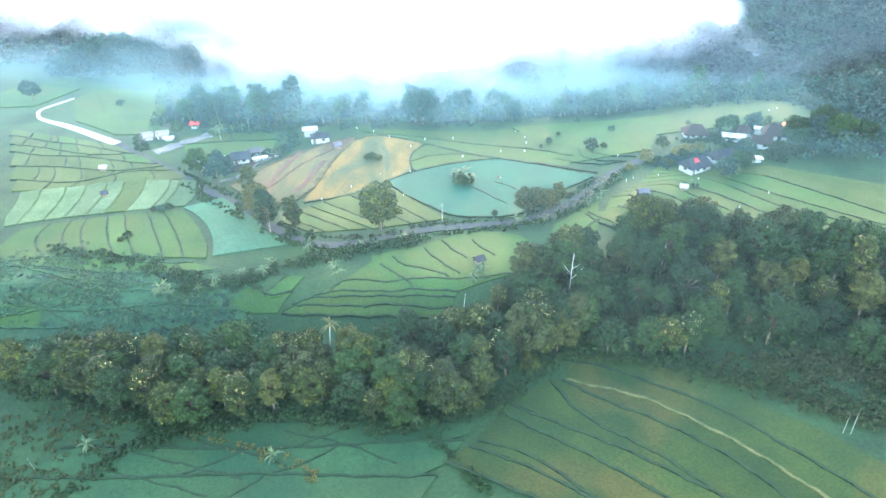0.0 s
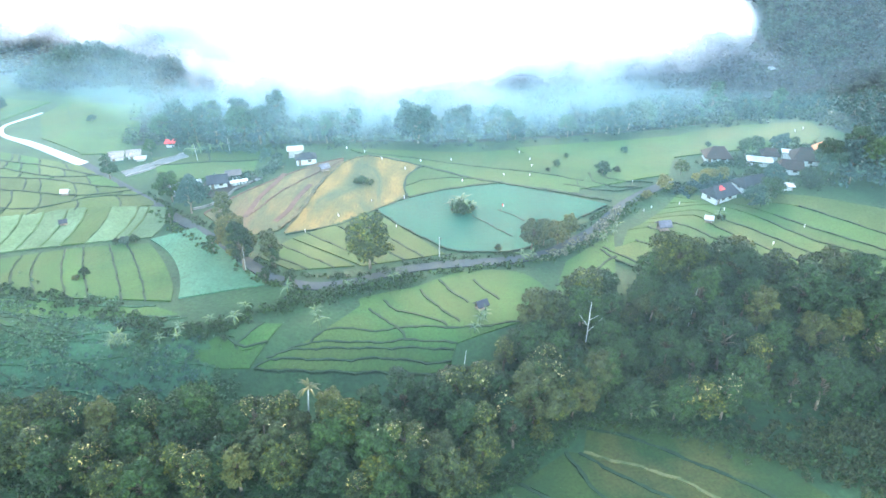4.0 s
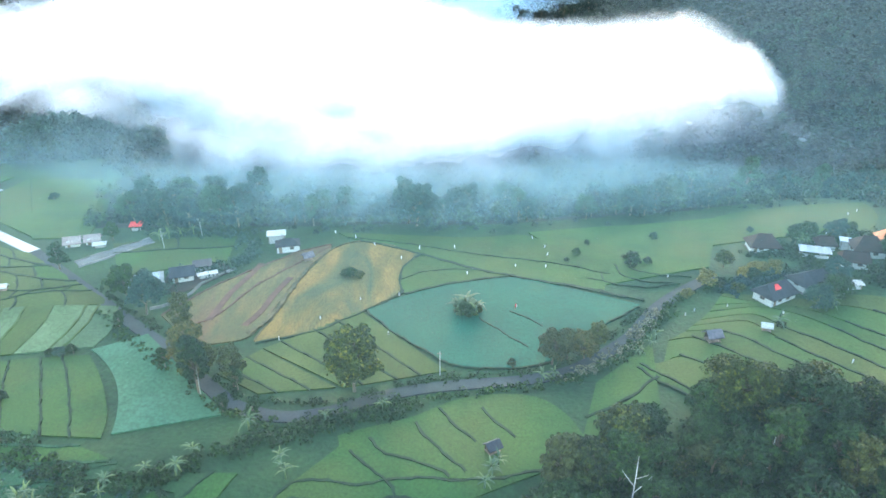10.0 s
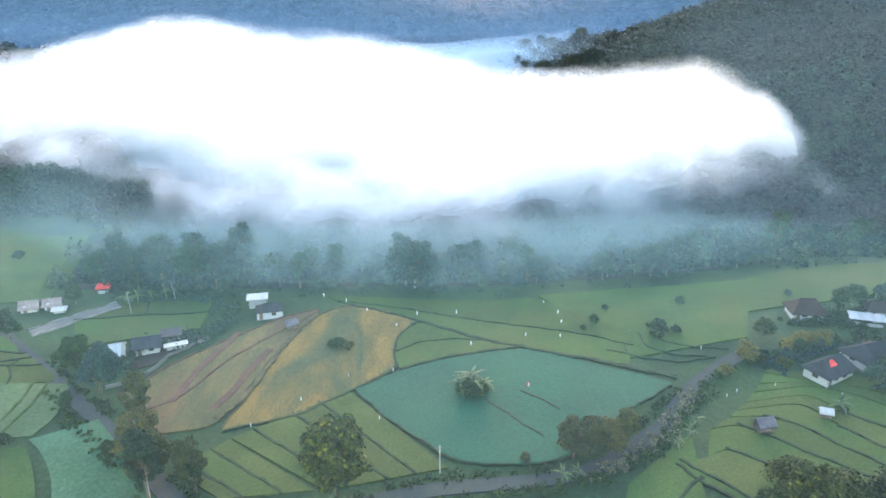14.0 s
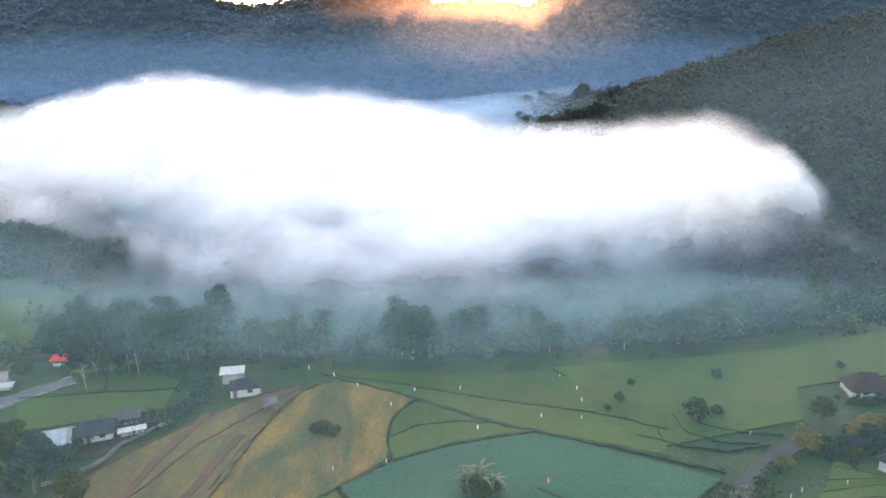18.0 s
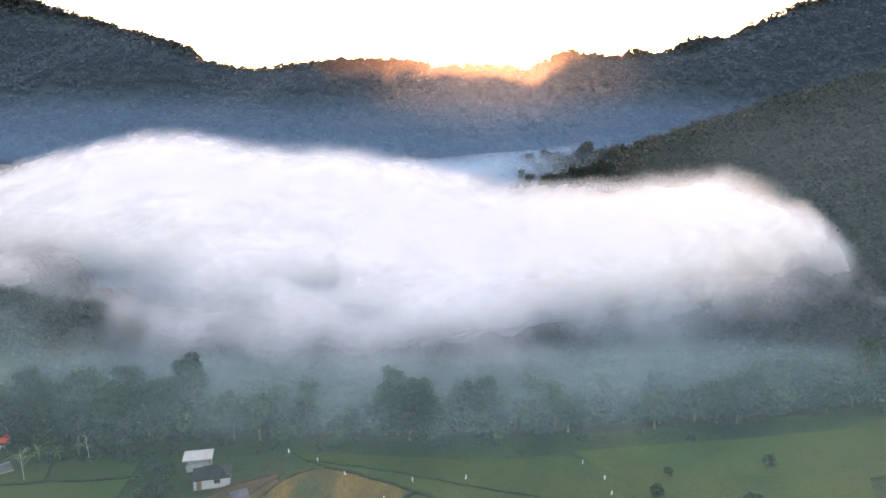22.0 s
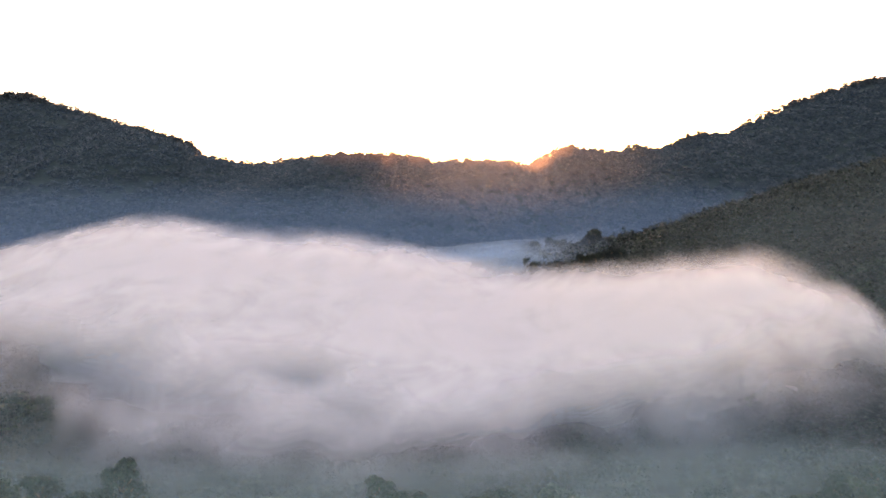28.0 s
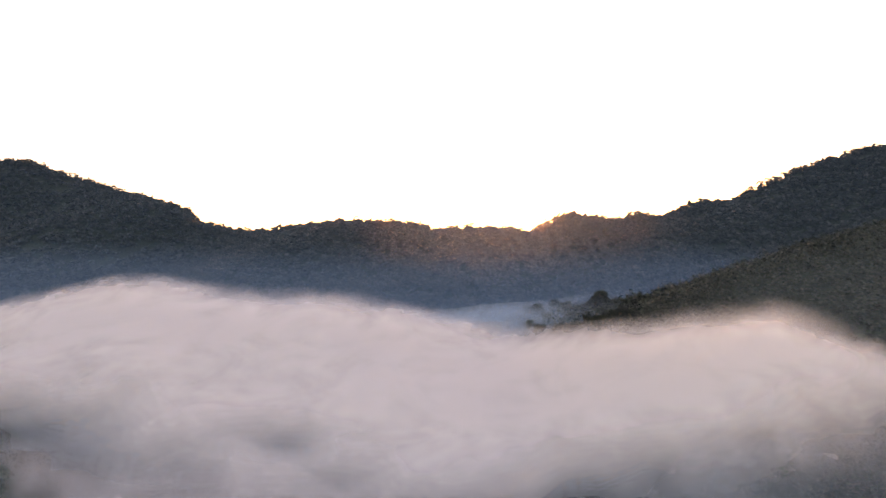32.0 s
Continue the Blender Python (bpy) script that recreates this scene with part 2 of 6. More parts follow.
def crown(blobs, count, size, seed, droop=0.0):
    """Sprays on the outer shells of the given blobs (x, y, z, radius, flatness)."""
    r = np.random.default_rng(seed)
    b = np.asarray(blobs, float)
    w = b[:, 3] ** 2 / (b[:, 3] ** 2).sum()
    k = r.choice(len(b), count, p=w)
    d = r.normal(size=(count, 3))
    d /= np.linalg.norm(d, axis=1, keepdims=True)
    d[:, 2] = np.where(d[:, 2] < -0.35, -d[:, 2], d[:, 2])
    rad = b[k, 3] * (0.45 + 0.75 * r.random(count) ** 0.8 + 0.12 * np.abs(r.normal(size=count)))
    p = b[k, :3] + d * rad[:, None] * np.stack([np.ones(count), np.ones(count), b[k, 4]], 1)
    nrm = d + r.normal(size=(count, 3)) * 0.45 + (0, 0, 0.35 - droop)
    nrm /= np.linalg.norm(nrm, axis=1, keepdims=True)
    return sprays(p, nrm, size * (0.6 + 0.8 * r.random(count)), seed + 1)


# ---- the land ----


def sstep(a, b, v):
    t = np.clip((v - a) / (b - a), 0, 1)
    return t * t * (3 - 2 * t)


def edge_y(x):
    """Northern edge of the shelf of fields, where the land falls to the fog valley."""
    return 233 + 108 * sstep(-104, -128, x) + 6 * sstep(40, 120, x)


CREST_X = (-900, -552, -510, -411, -361, -315, -297, -240, -169, -41, -5, 40, 103, 125, 148, 216, 238, 273, 309, 356, 388, 445, 509, 600, 900)
CREST_Z = (190, 210, 211, 183, 168, 150, 135, 129, 137, 139, 132, 136, 124, 137, 150, 145, 153, 145, 164, 161, 184, 208, 229, 240, 260)
SPUR_X = (10, 29, 52, 68, 85, 122, 155, 185, 260, 500)
SPUR_Z = (0, 5, 14, 26, 37, 49, 58, 63, 78, 110)


def waves(x, y, s):
    """Gentle unevenness."""
    return np.sin(x / s + 1.3 * np.sin(y / (1.7 * s))) * np.cos(y / (1.2 * s) + 0.8 * np.sin(x / (2.1 * s)))


def ground(x, y):
    x, y = np.asarray(x, float), np.asarray(y, float)
    z = -1.6 + 0.68 * np.log1p(np.exp(np.clip((x - 14) / 8, -30, 30))) * sstep(330, 200, y) * sstep(400, 120, x) - 0.012 * np.clip(-x - 20, 0, 150)
    z = z - 8.5 * sstep(136, 104, y)
    z = z - 2.5 * np.exp(-((y - 121 + 0.02 * x) / 9) ** 2) * sstep(200, 100, np.abs(x))
    e = edge_y(x)
    z = z - 24 * sstep(e, e + 70, y)
    z = z + 55 * sstep(400, 560, y)
    z = z + np.interp(x, SPUR_X, SPUR_Z) * sstep(262, 420, y) * (1 - 0.55 * sstep(420, 540, y) * sstep(250, 60, x)) * sstep(640, 480, y)
    z = z + 34 * sstep(130, 280, x) * sstep(120, 260, y) * sstep(460, 330, y) + 40 * sstep(-190, -420, x) * sstep(200, 420, y) * sstep(640, 480, y)
    top = np.interp(x + 14 * np.sin(y / 40), CREST_X, CREST_Z) - 4
    up = np.clip((y - 600) / 400, 0, 1)
    rib = 1 + 0.10 * np.sin(x / 34 + 2 * np.sin(y / 90)) * np.sin(np.pi * up)
    ridge = top * sstep(0, 1, up * 0.5 + 0.5 * up ** 1.2) * rib
    z = np.where(y > 600, np.maximum(z, 29 + (ridge - 29) * np.clip(up * 3, 0, 1)), z)
    z = z - np.clip(y - 1000, 0, 500) * 0.35 * (y > 1000)
    return z + 0.25 * waves(x, y, 9.0) + 0.6 * waves(x, y, 31.0) * sstep(60, 20, np.abs(y - 180)) * 0.3


def gz(x, y):
    return float(ground(x, y))


def spaced(stops):
    """Coordinates from (start, step) pairs up to the last start."""
    out = []
    for (a, st), (b, _) in zip(stops, stops[1:]):
        out += list(np.arange(a, b, st))
    return np.array(out + [stops[-1][0]])


GX = spaced([(-4200, 400), (-1000, 40), (-400, 10), (-180, 2.5), (180, 10), (400, 40), (1000, 400), (4200, 1)])
GY = spaced([(-3000, 300), (-300, 30), (0, 6), (60, 2.5), (330, 8), (600, 12), (1060, 60), (1500, 300), (4500, 1)])
_x, _y = np.meshgrid(GX, GY)
_v = np.stack([_x, _y, ground(_x, _y)], -1).reshape(-1, 3)
_n = len(GX)
_f = [(j * _n + i, j * _n + i + 1, (j + 1) * _n + i + 1, (j + 1) * _n + i) for j in range(len(GY) - 1) for i in range(_n - 1)]
land = part("ground", (_v, _f), [GRASS, FOREST_FLOOR], smooth=True)
_mid = _v[np.array(_f)].mean(1)
land.data.polygons.foreach_set("material_index", ((_mid[:, 1] > edge_y(_mid[:, 0]) + 8) | (_mid[:, 0] > 128) | (_mid[:, 0] < -230)).astype(int))
tagged(land, "grassy valley land with a field shelf and wooded mountain sides", "ground", kind="structure")


def draped(poly_u, poly_v, fn, lift, nu, nv, thick=0.0):
    """A sheet over the land, with its rim turned down."""
    us, vs = np.linspace(0, 1, nu + 1), np.linspace(0, 1, nv + 1)
    u, v = np.meshgrid(us, vs)
    x, y = fn(u, v)
    z = ground(x, y) + lift
    top = np.stack([x, y, z], -1).reshape(-1, 3)
    f = [(j * (nu + 1) + i, j * (nu + 1) + i + 1, (j + 1) * (nu + 1) + i + 1, (j + 1) * (nu + 1) + i) for j in range(nv) for i in range(nu)]
    if thick:
        rim = [i for i in range(nu + 1)] + [(j + 1) * (nu + 1) + nu for j in range(nv)] + [nv * (nu + 1) + nu - 1 - i for i in range(nu)] + [(nv - 1 - j) * (nu + 1) for j in range(nv - 1)]
        k = len(top)
        low = top[rim] - (0, 0, thick)
        top = np.concatenate([top, low])
        m = len(rim)
        f += [(rim[i], k + i, k + (i + 1) % m, rim[(i + 1) % m]) for i in range(m)]
    return top, f


def path_strip(points, width, lift, step=2.0, thick=0.3):
    """A ribbon along a smooth line through points, lying on the land."""
    p = np.asarray(points, float)
    d = np.r_[0, np.cumsum(np.linalg.norm(np.diff(p, axis=0), axis=1))]
    s = np.linspace(0, d[-1], max(3, int(d[-1] / step)))
    q = np.stack([np.interp(s, d, p[:, k]) for k in (0, 1)], 1)
    for _ in range(3):
        q[1:-1] = (q[:-2] + 2 * q[1:-1] + q[2:]) / 4
    t = np.gradient(q, axis=0)
    t /= np.linalg.norm(t, axis=1, keepdims=True)
    side = np.stack([-t[:, 1], t[:, 0]], 1)
    w = width if np.ndim(width) == 0 else np.interp(s, d, width)
    w = np.broadcast_to(w, s.shape)[:, None] / 2
    if np.max(w) < 0.62:
        q = q + side * (0.16 * np.sin(0.8 * s + q[0, 0]) + 0.10 * np.sin(2.1 * s + q[0, 1]))[:, None]
        w = w * (1 + 0.35 * np.sin(1.3 * s + q[0, 1]) * np.sin(0.43 * s))[:, None]
    a, b = q + side * w, q - side * w
    zc = ground(q[:, 0], q[:, 1]) + lift
    rows = [np.c_[a, zc - thick], np.c_[a, zc], np.c_[b, zc], np.c_[b, zc - thick]]
    v, n = np.concatenate(rows), len(s)
    f = [(k * n + i, k * n + i + 1, (k + 1) * n + i + 1, (k + 1) * n + i) for k in range(3) for i in range(n - 1)]
    return v, f


# ---- roads ----
tagged(part("road_village", path_strip([(-112, 222), (-101, 212), (-84, 197), (-70, 184), (-58, 173), (-47, 162), (-37, 152), (-28, 149), (-19, 151), (-10, 156), (-2, 158), (6, 159), (17, 160), (26, 162), (32, 166), (40, 172), (49, 184), (56, 190), (66, 196)],
       3.1, 0.25), ASPHALT), "worn grey asphalt village road between the paddies", "road", kind="structure")
tagged(part("road_hill", path_strip([(-150, 272), (-158, 258), (-153, 249), (-141, 242), (-112, 222)], (1.0, 1.1, 1.4, 2.6, 3.4), 0.27), CONCRETE), "pale wet concrete road climbing the grassy hill", "road", kind="structure")

# ---- paddies ----


def quad_map(c, bow=(0, 0, 0, 0)):
    """A patch from four corners (south-west, south-east, north-east, north-west), its sides bowed by so many metres."""
    p = np.asarray(c, float)

    def fn(u, v):
        a = p[0] * ((1 - u) * (1 - v))[..., None] + p[1] * (u * (1 - v))[..., None] + p[2] * (u * v)[..., None] + p[3] * ((1 - u) * v)[..., None]
        e, h = p[1] - p[0], p[3] - p[0]
        n = np.array([-e[1], e[0]]) / np.linalg.norm(e)
        m = np.array([-h[1], h[0]]) / np.linalg.norm(h)
        a = a + n * (4 * u * (1 - u) * (bow[0] * (1 - v) + bow[1] * v))[..., None] + m * (4 * v * (1 - v) * (bow[2] * (1 - u) + bow[3] * u))[..., None]
        return a[..., 0], a[..., 1]
    return fn


FIELDS = 0


def paddies(label, corners, rows, cols, materials, bow=(0, 0, 0, 0), gap=0.45, bund=BUND, seed=0, step=0.0, skew=0.12, slant=0.0):
    """A terraced field: rows of paddies, each cut into so many plots, with a raised bund along every joint."""
    global FIELDS
    FIELDS += 1
    r = np.random.default_rng(seed + 100)
    fn = quad_map(corners, bow)
    field = thing("paddy_field", label, "rice field", kind="structure")
    p = np.asarray(corners, float)
    wu, wv = np.linalg.norm(p[1] - p[0] + p[2] - p[3]) / 2, np.linalg.norm(p[3] - p[0] + p[2] - p[1]) / 2
    cuts = np.linspace(0, 1, rows + 1) + np.r_[0, r.uniform(-0.3, 0.3, rows - 1) / rows, 0] if rows > 1 else np.array([0.0, 1.0])
    phase = r.random(rows + 1) * 6

    def line(k, u):
        if k in (0, rows):
            return cuts[k] + 0 * u
        return cuts[k] + skew / rows * np.sin(3.3 * u + phase[k]) + 0.35 * skew / rows * np.sin(9 * u + 2 * phase[k])

    for k in range(rows):
        n = cols if np.ndim(cols) == 0 else cols[k % len(cols)]
        ends = np.linspace(0, 1, n + 1) + np.r_[0, r.uniform(-0.34, 0.34, n - 1) / n, 0] if n > 1 else np.array([0.0, 1.0])
        for j in range(n):
            gu, gv = gap / wu / 2, gap / wv / 2

            def cell(u, v, k=k, a=ends[j], b=ends[j + 1], gu=gu, gv=gv):
                uu = np.clip(a + gu + (b - a - 2 * gu) * u + slant * (v - 0.5) + 0.25 * slant * np.sin(3.1 * v), 0, 1)
                lo, hi = line(k, uu) + gv, line(k + 1, uu) - gv
                return fn(uu, lo + (hi - lo) * v)
            ln = max(3, int(wu * (ends[j + 1] - ends[j]) / 2.5))
            nv = max(2, int(wv / rows / 2.5))
            m = materials[int(r.integers(len(materials)))]
            part("paddy", draped(0, 0, cell, 0.32 + step * k, ln, nv, 0.3 + step * k), m, field)
            if j:
                vv = np.linspace(0, 1, 6)
                uu = np.clip(ends[j] + slant * (vv - 0.5) + 0.25 * slant * np.sin(3.1 * vv), 0, 1)
                x, y = fn(uu, line(k, uu) + (line(k + 1, uu) - line(k, uu)) * vv)
                part("bund", path_strip(np.stack([x, y], 1), gap * 0.85, 0.42 + step * k, 1.5), bund, field)
        if k:
            u = np.linspace(0, 1, 24)
            x, y = fn(u, line(k, u))
            part("bund", path_strip(np.stack([x, y], 1), gap * 1.1, 0.5 + step * k, 1.8, 0.6), bund, field)
    return field


def eased(points, n):
    """So many even steps along a smooth line through points."""
    p = np.asarray(points, float)
    d = np.r_[0, np.cumsum(np.linalg.norm(np.diff(p, axis=0), axis=1))]
    s = np.linspace(0, d[-1], n)
    q = np.stack([np.interp(s, d, p[:, k]) for k in (0, 1)], 1)
    for _ in range(3):
        q[1:-1] = (q[:-2] + 2 * q[1:-1] + q[2:]) / 4
    return q


def terraces(label, lines, materials, extra=(), gap=0.45, bund=BUND, step=0.0, seed=0, dry=(), cut=None):
    """Paddies between neighbouring lines, a bund along each line, and further bunds across."""
    r = np.random.default_rng(seed + 300)
    field = thing("paddy_field", label, "rice field", kind="structure")
    for k in range(len(lines) - 1):
        n = 40
        lo, hi = eased(lines[k], n), eased(lines[k + 1], n)

        def cell(u, v, lo=lo, hi=hi, n=n):
            w = np.linspace(0, 1, n)
            d = max(np.linalg.norm(hi - lo, axis=1).mean(), 0.6)
            e = gap / 2 / d
            vv = e + (1 - 2 * e) * v
            return tuple(np.interp(u, w, lo[:, c]) * (1 - vv) + np.interp(u, w, hi[:, c]) * vv for c in (0, 1))
        wide = max(2, int(np.linalg.norm(hi - lo, axis=1).max() / 2.0))
        part("paddy", draped(0, 0, cell, 0.32 + step * k, 30, wide, 0.35 + step * k), materials[int(r.integers(len(materials)))], field)
        part("bund", path_strip(lines[k][cut[k] if cut else 0:], gap * 1.0, 0.47 + step * k, 1.2, 0.6), BUND_DRY if k in dry else bund, field)
    for q in extra:
        part("bund", path_strip(q, gap, 0.5, 1.2, 0.5), bund, field)
    return field


def bunds(label, lines, material=BUND, wide=0.32, lift=0.42):
    """Low earth banks across a field."""
    t = thing("field_bank", label, "bank", kind="structure")
    for q in lines:
        part("bund", path_strip(q, wide, lift, 1.2, 0.4), material, t)
    return t


G, T, P, R, N, O, D = RICE_GREEN, RICE_TEAL, RICE_PALE, RICE_RIPE, RICE_TAN, RICE_OLIVE, RICE_DEEP
terraces("ripe golden rice field with worn green patches", [
    [(-39.5, 175.3), (-36.9, 187.1), (-34.3, 206.3), (-29.8, 221.7), (-23.2, 226.9), (-14.0, 223.9), (-5.6, 217.4)],
    [(-39.0, 174.6), (-26.3, 179.2), (-18.1, 186.2), (-8.6, 195.7), (-10.3, 202.8), (-9.5, 211.0), (-5.1, 216.6)]], [R], gap=0.3, seed=2, bund=BUND_EARTH)
bunds("dark grassy bank round the ripe rice", [[(-39.0, 174.3), (-26.3, 178.8), (-18.1, 185.8), (-8.4, 195.4), (-9.9, 202.8), (-9.1, 211.0), (-5.1, 217.0)]], wide=0.45, lift=0.45)
terraces("tan and pinkish stubble strips beside the ripe rice", [
    [(-63.3, 186.0), (-56.4, 198.4), (-49.8, 206.1), (-37.6, 220.6), (-30.1, 224.3)],
    [(-57.0, 179.0), (-50.5, 185.0), (-45.5, 199.0), (-37.5, 212.0), (-30.0, 223.0)],
    [(-49.4, 173.0), (-40.5, 175.3), (-37.8, 188.5), (-35.1, 207.4), (-29.9, 221.7)]], [N], gap=0.4, seed=3, bund=BUND_PINK)
terraces("broad blue-green young rice paddy on the shelf", [
    [(-16.9, 187.6), (-9.6, 177.2), (2.9, 164.6), (12.2, 163.7), (20.4, 164.4), (27.0, 169.0), (35.9, 177.9), (45.1, 184.5)],
    [(-16.6, 188.0), (-7.9, 195.1), (0.5, 199.1), (10.6, 201.7), (18.8, 203.5), (26.3, 198.9), (37.7, 191.5), (45.4, 185.5)]], [T], gap=0.3, seed=4)
paddies("olive rice strips along the village road", [(-18, 158), (2, 163), (-18, 187.5), (-37, 172)], 1, 4, [O, G, O], seed=5)
paddies("narrow green rice strips below the golden field", [(-34, 156), (-19, 158), (-37, 172), (-44, 163)], 1, 3, [O, G], seed=6)
terraces("pale green rice field along the shelf edge", [
    [(-8.2, 195.6), (0.5, 199.6), (10.6, 202.2), (18.8, 204.0)],
    [(-9.8, 202.8), (-4.0, 207.0), (5.0, 208.0), (14.0, 206.0)],
    [(-9.0, 211.0), (-4.8, 217.0), (3.0, 212.0), (10.9, 206.9)]], [G], gap=0.3, seed=7)
terraces("bright green rice slope along the shelf edge", [
    [(-22.4, 227.0), (-5.8, 218.3), (10.9, 207.1), (24.8, 200.2), (31.5, 197.3), (39.0, 193.0)],
    [(-26.0, 229.0), (-8.0, 224.0), (10.0, 217.0), (26.0, 211.0), (34.0, 207.0), (42.0, 201.0)],
    [(-29.0, 232.0), (-12.7, 230.5), (11.9, 228.5), (24.0, 229.5), (32.0, 219.0), (44.0, 207.0)]], [G], gap=0.3, seed=27)
bunds("dark bank winding across the rice slope", [[(-22.4, 226.7), (-14, 222.8), (-5.8, 218.0), (2.0, 212.4), (10.9, 206.6), (18.0, 203.6), (24.8, 199.7), (31.5, 196.8), (41.3, 190.9), (47.0, 187.0)], [(-7.9, 195.3), (0.5, 199.4), (10.6, 201.9), (18.8, 203.8)]], wide=0.6, lift=0.5)
paddies("yellow-green rice slope below the forest edge", [(40, 196), (66, 200), (80, 232), (25, 230)], 1, 1, [G], seed=8, gap=0.4)
bunds("low curved earth banks on the rice slope", [
    [(33.4, 196.3), (39.6, 191.2), (47.1, 187.7)],
    [(36.2, 200.3), (43.3, 195.5), (49.7, 192.8), (56.9, 193.7)],
    [(44.4, 206.2), (44.8, 199.2), (49.7, 195.7), (56.3, 193.8)],
    [(47.4, 204.4), (49.4, 200.4), (55.2, 197.8), (60.5, 196.1)],
    [(40.3, 202.5), (40.3, 198.5)]])
bunds("low banks across the blue-green paddy", [
    [(9.1, 183.5), (14.1, 176.9), (18.7, 171.1)],
    [(16.3, 186.0), (19.9, 182.3), (22.9, 179.0)]], wide=0.28)
bunds("dry earth bank between the stubble and the ripe rice", [[(-33.5, 210), (-34.5, 205.9), (-36.2, 195), (-37.6, 185.2), (-40.8, 177.4)]], BUND_EARTH, 0.9, 0.75)
bunds("reddish brown earth strips across the stubble", [[(-46.5, 212), (-47.5, 206), (-50.3, 196), (-51.6, 183.3)], [(-37.3, 204.1), (-39.7, 194.7), (-40.7, 187.2), (-43, 181)]], BUND_PINK, 1.5, 0.45)
paddies("bright green meadow strips behind the hamlet", [(70, 212), (112, 214), (124, 238), (80, 233)], 1, 1, [G], bow=(2, 2, 2, -3), seed=9)
STREAM_LOW = [
    [(-36.3, 125.9), (-17.0, 125.1), (-11.6, 125.2), (-3.3, 124.5), (2.7, 124.9)],
    [(-36.3, 125.9), (-34.1, 128.0), (-17.3, 127.3), (-13.9, 127.8), (-8.4, 127.6), (-1.7, 126.5), (2.7, 126.7)],
    [(-34.1, 128.0), (-30.0, 129.6), (-17.5, 129.8), (-10.7, 129.6), (-3.4, 129.6), (3.3, 128.9)]]
STREAM_HIGH = [
    [(-30.0, 129.6), (-25.9, 131.2), (-17.6, 131.1), (-11.9, 130.7), (-6.3, 131.4), (3.9, 130.3)],
    [(-25.9, 131.2), (-22.0, 134.9), (-18.0, 134.4), (-15.0, 133.6), (-8.7, 133.7), (-7.6, 134.8), (-1.2, 134.4), (4.6, 133.8), (10.4, 134.2), (19.2, 136.0)],
    [(-22.0, 134.9), (-18.1, 139.9), (-13.2, 147.2), (-19.2, 143.7), (-13.3, 146.9), (-5.2, 149.1), (-0.1, 152.4), (3.2, 154.9), (11.2, 156.4), (19.1, 155.6), (23.5, 149.5), (25.5, 142.1)]]
terraces("curved green rice terraces beside the stream", STREAM_LOW + STREAM_HIGH,
    [G], [
    [(-11.8, 144.1), (-9.7, 140.6), (-4.8, 138.5), (-0.0, 136.7), (2.0, 134.5)],
    [(-3.9, 148.0), (-1.9, 143.7), (1.1, 139.9), (4.6, 135.5)],
    [(0.2, 151.8), (3.1, 146.9), (6.6, 142.4)],
    [(8.0, 151.6), (10.6, 147.2), (13.4, 143.3)],
    [(-14.6, 141.0), (-11.2, 136.5), (-7.6, 134.6), (-6.6, 131.4)]], seed=10)
paddies("deep green paddy beside the stream wood", [(24, 141), (40, 150), (44, 170), (30, 158)], 2, 1, [D, G], seed=11)
EAST_LOW = [
    [(38.8, 161.8), (41.8, 156.0), (44.5, 153.3), (60.1, 137.7)],
    [(39.6, 162.8), (45.5, 155.0), (61.2, 134.3)],
    [(44.0, 162.2), (47.9, 164.8), (51.3, 161.3), (72.2, 139.8)],
    [(47.2, 169.9), (52.1, 170.8), (55.2, 167.9), (58.2, 164.2), (61.3, 161.0), (82.2, 139.5)]]
EAST_MID = [
    [(51.7, 172.8), (57.3, 172.6), (61.8, 170.2), (65.4, 164.3), (70.0, 158.1), (74.8, 151.5), (79.1, 145.9), (84.6, 141.3), (89.2, 137.5)],
    [(53.5, 174.6), (66.0, 175.9), (68.3, 168.7), (72.7, 161.8), (77.5, 154.6), (82.0, 148.4), (86.6, 144.9), (94.6, 138.8)],
    [(56.0, 176.8), (68.3, 178.6), (71.5, 172.1), (75.7, 167.4), (80.2, 160.3), (84.4, 153.0), (88.7, 148.6), (98.5, 138.6)],
    [(59.0, 179.9), (70.6, 181.2), (76.7, 177.1), (80.5, 171.9), (84.1, 164.8), (87.8, 158.4), (92.1, 154.7), (105.7, 143.0)]]
EAST_HIGH = [
    [(61.2, 182.8), (73.6, 182.3), (79.9, 178.6), (84.4, 173.0), (87.9, 167.6), (91.7, 162.5), (94.7, 159.2), (108.2, 144.4)],
    [(63.8, 186.5), (68.7, 183.4), (77.8, 179.7), (86.2, 179.7), (92.0, 176.4), (95.4, 171.6), (98.9, 166.7), (111.7, 148.8)],
    [(64.7, 187.4), (74.6, 185.0), (81.5, 182.3), (89.4, 183.8), (96.7, 181.5), (104.1, 176.0), (121.8, 162.9)]]
terraces("long green rice terraces before the white house", EAST_LOW + EAST_MID + EAST_HIGH,
    [G, G, O, G], seed=12, cut=(0, 0, 1, 1, 1, 2, 2, 3, 3, 4, 0))
paddies("pale blue-green paddy beside the road", [(-57, 145), (-38, 150), (-63, 178), (-73, 172)], 1, 1, [P], bow=(0, 0, -3, 0), seed=13)
paddies("pale green seedling strips", [(-118, 162), (-70, 173), (-75, 191), (-128, 183)], 1, 9, [RICE_SEED, RICE_SEED, G, RICE_SEED, O], seed=14, gap=0.5, bund=RICE_GREEN, skew=0.3, slant=0.10, bow=(2, 3, 0, 0))
paddies("small olive paddies on the western slope", [(-128, 184), (-77, 192), (-113, 221), (-158, 238)], 6, [5, 7, 6], [O, O, O, G], seed=15, slant=0.06, skew=0.5)
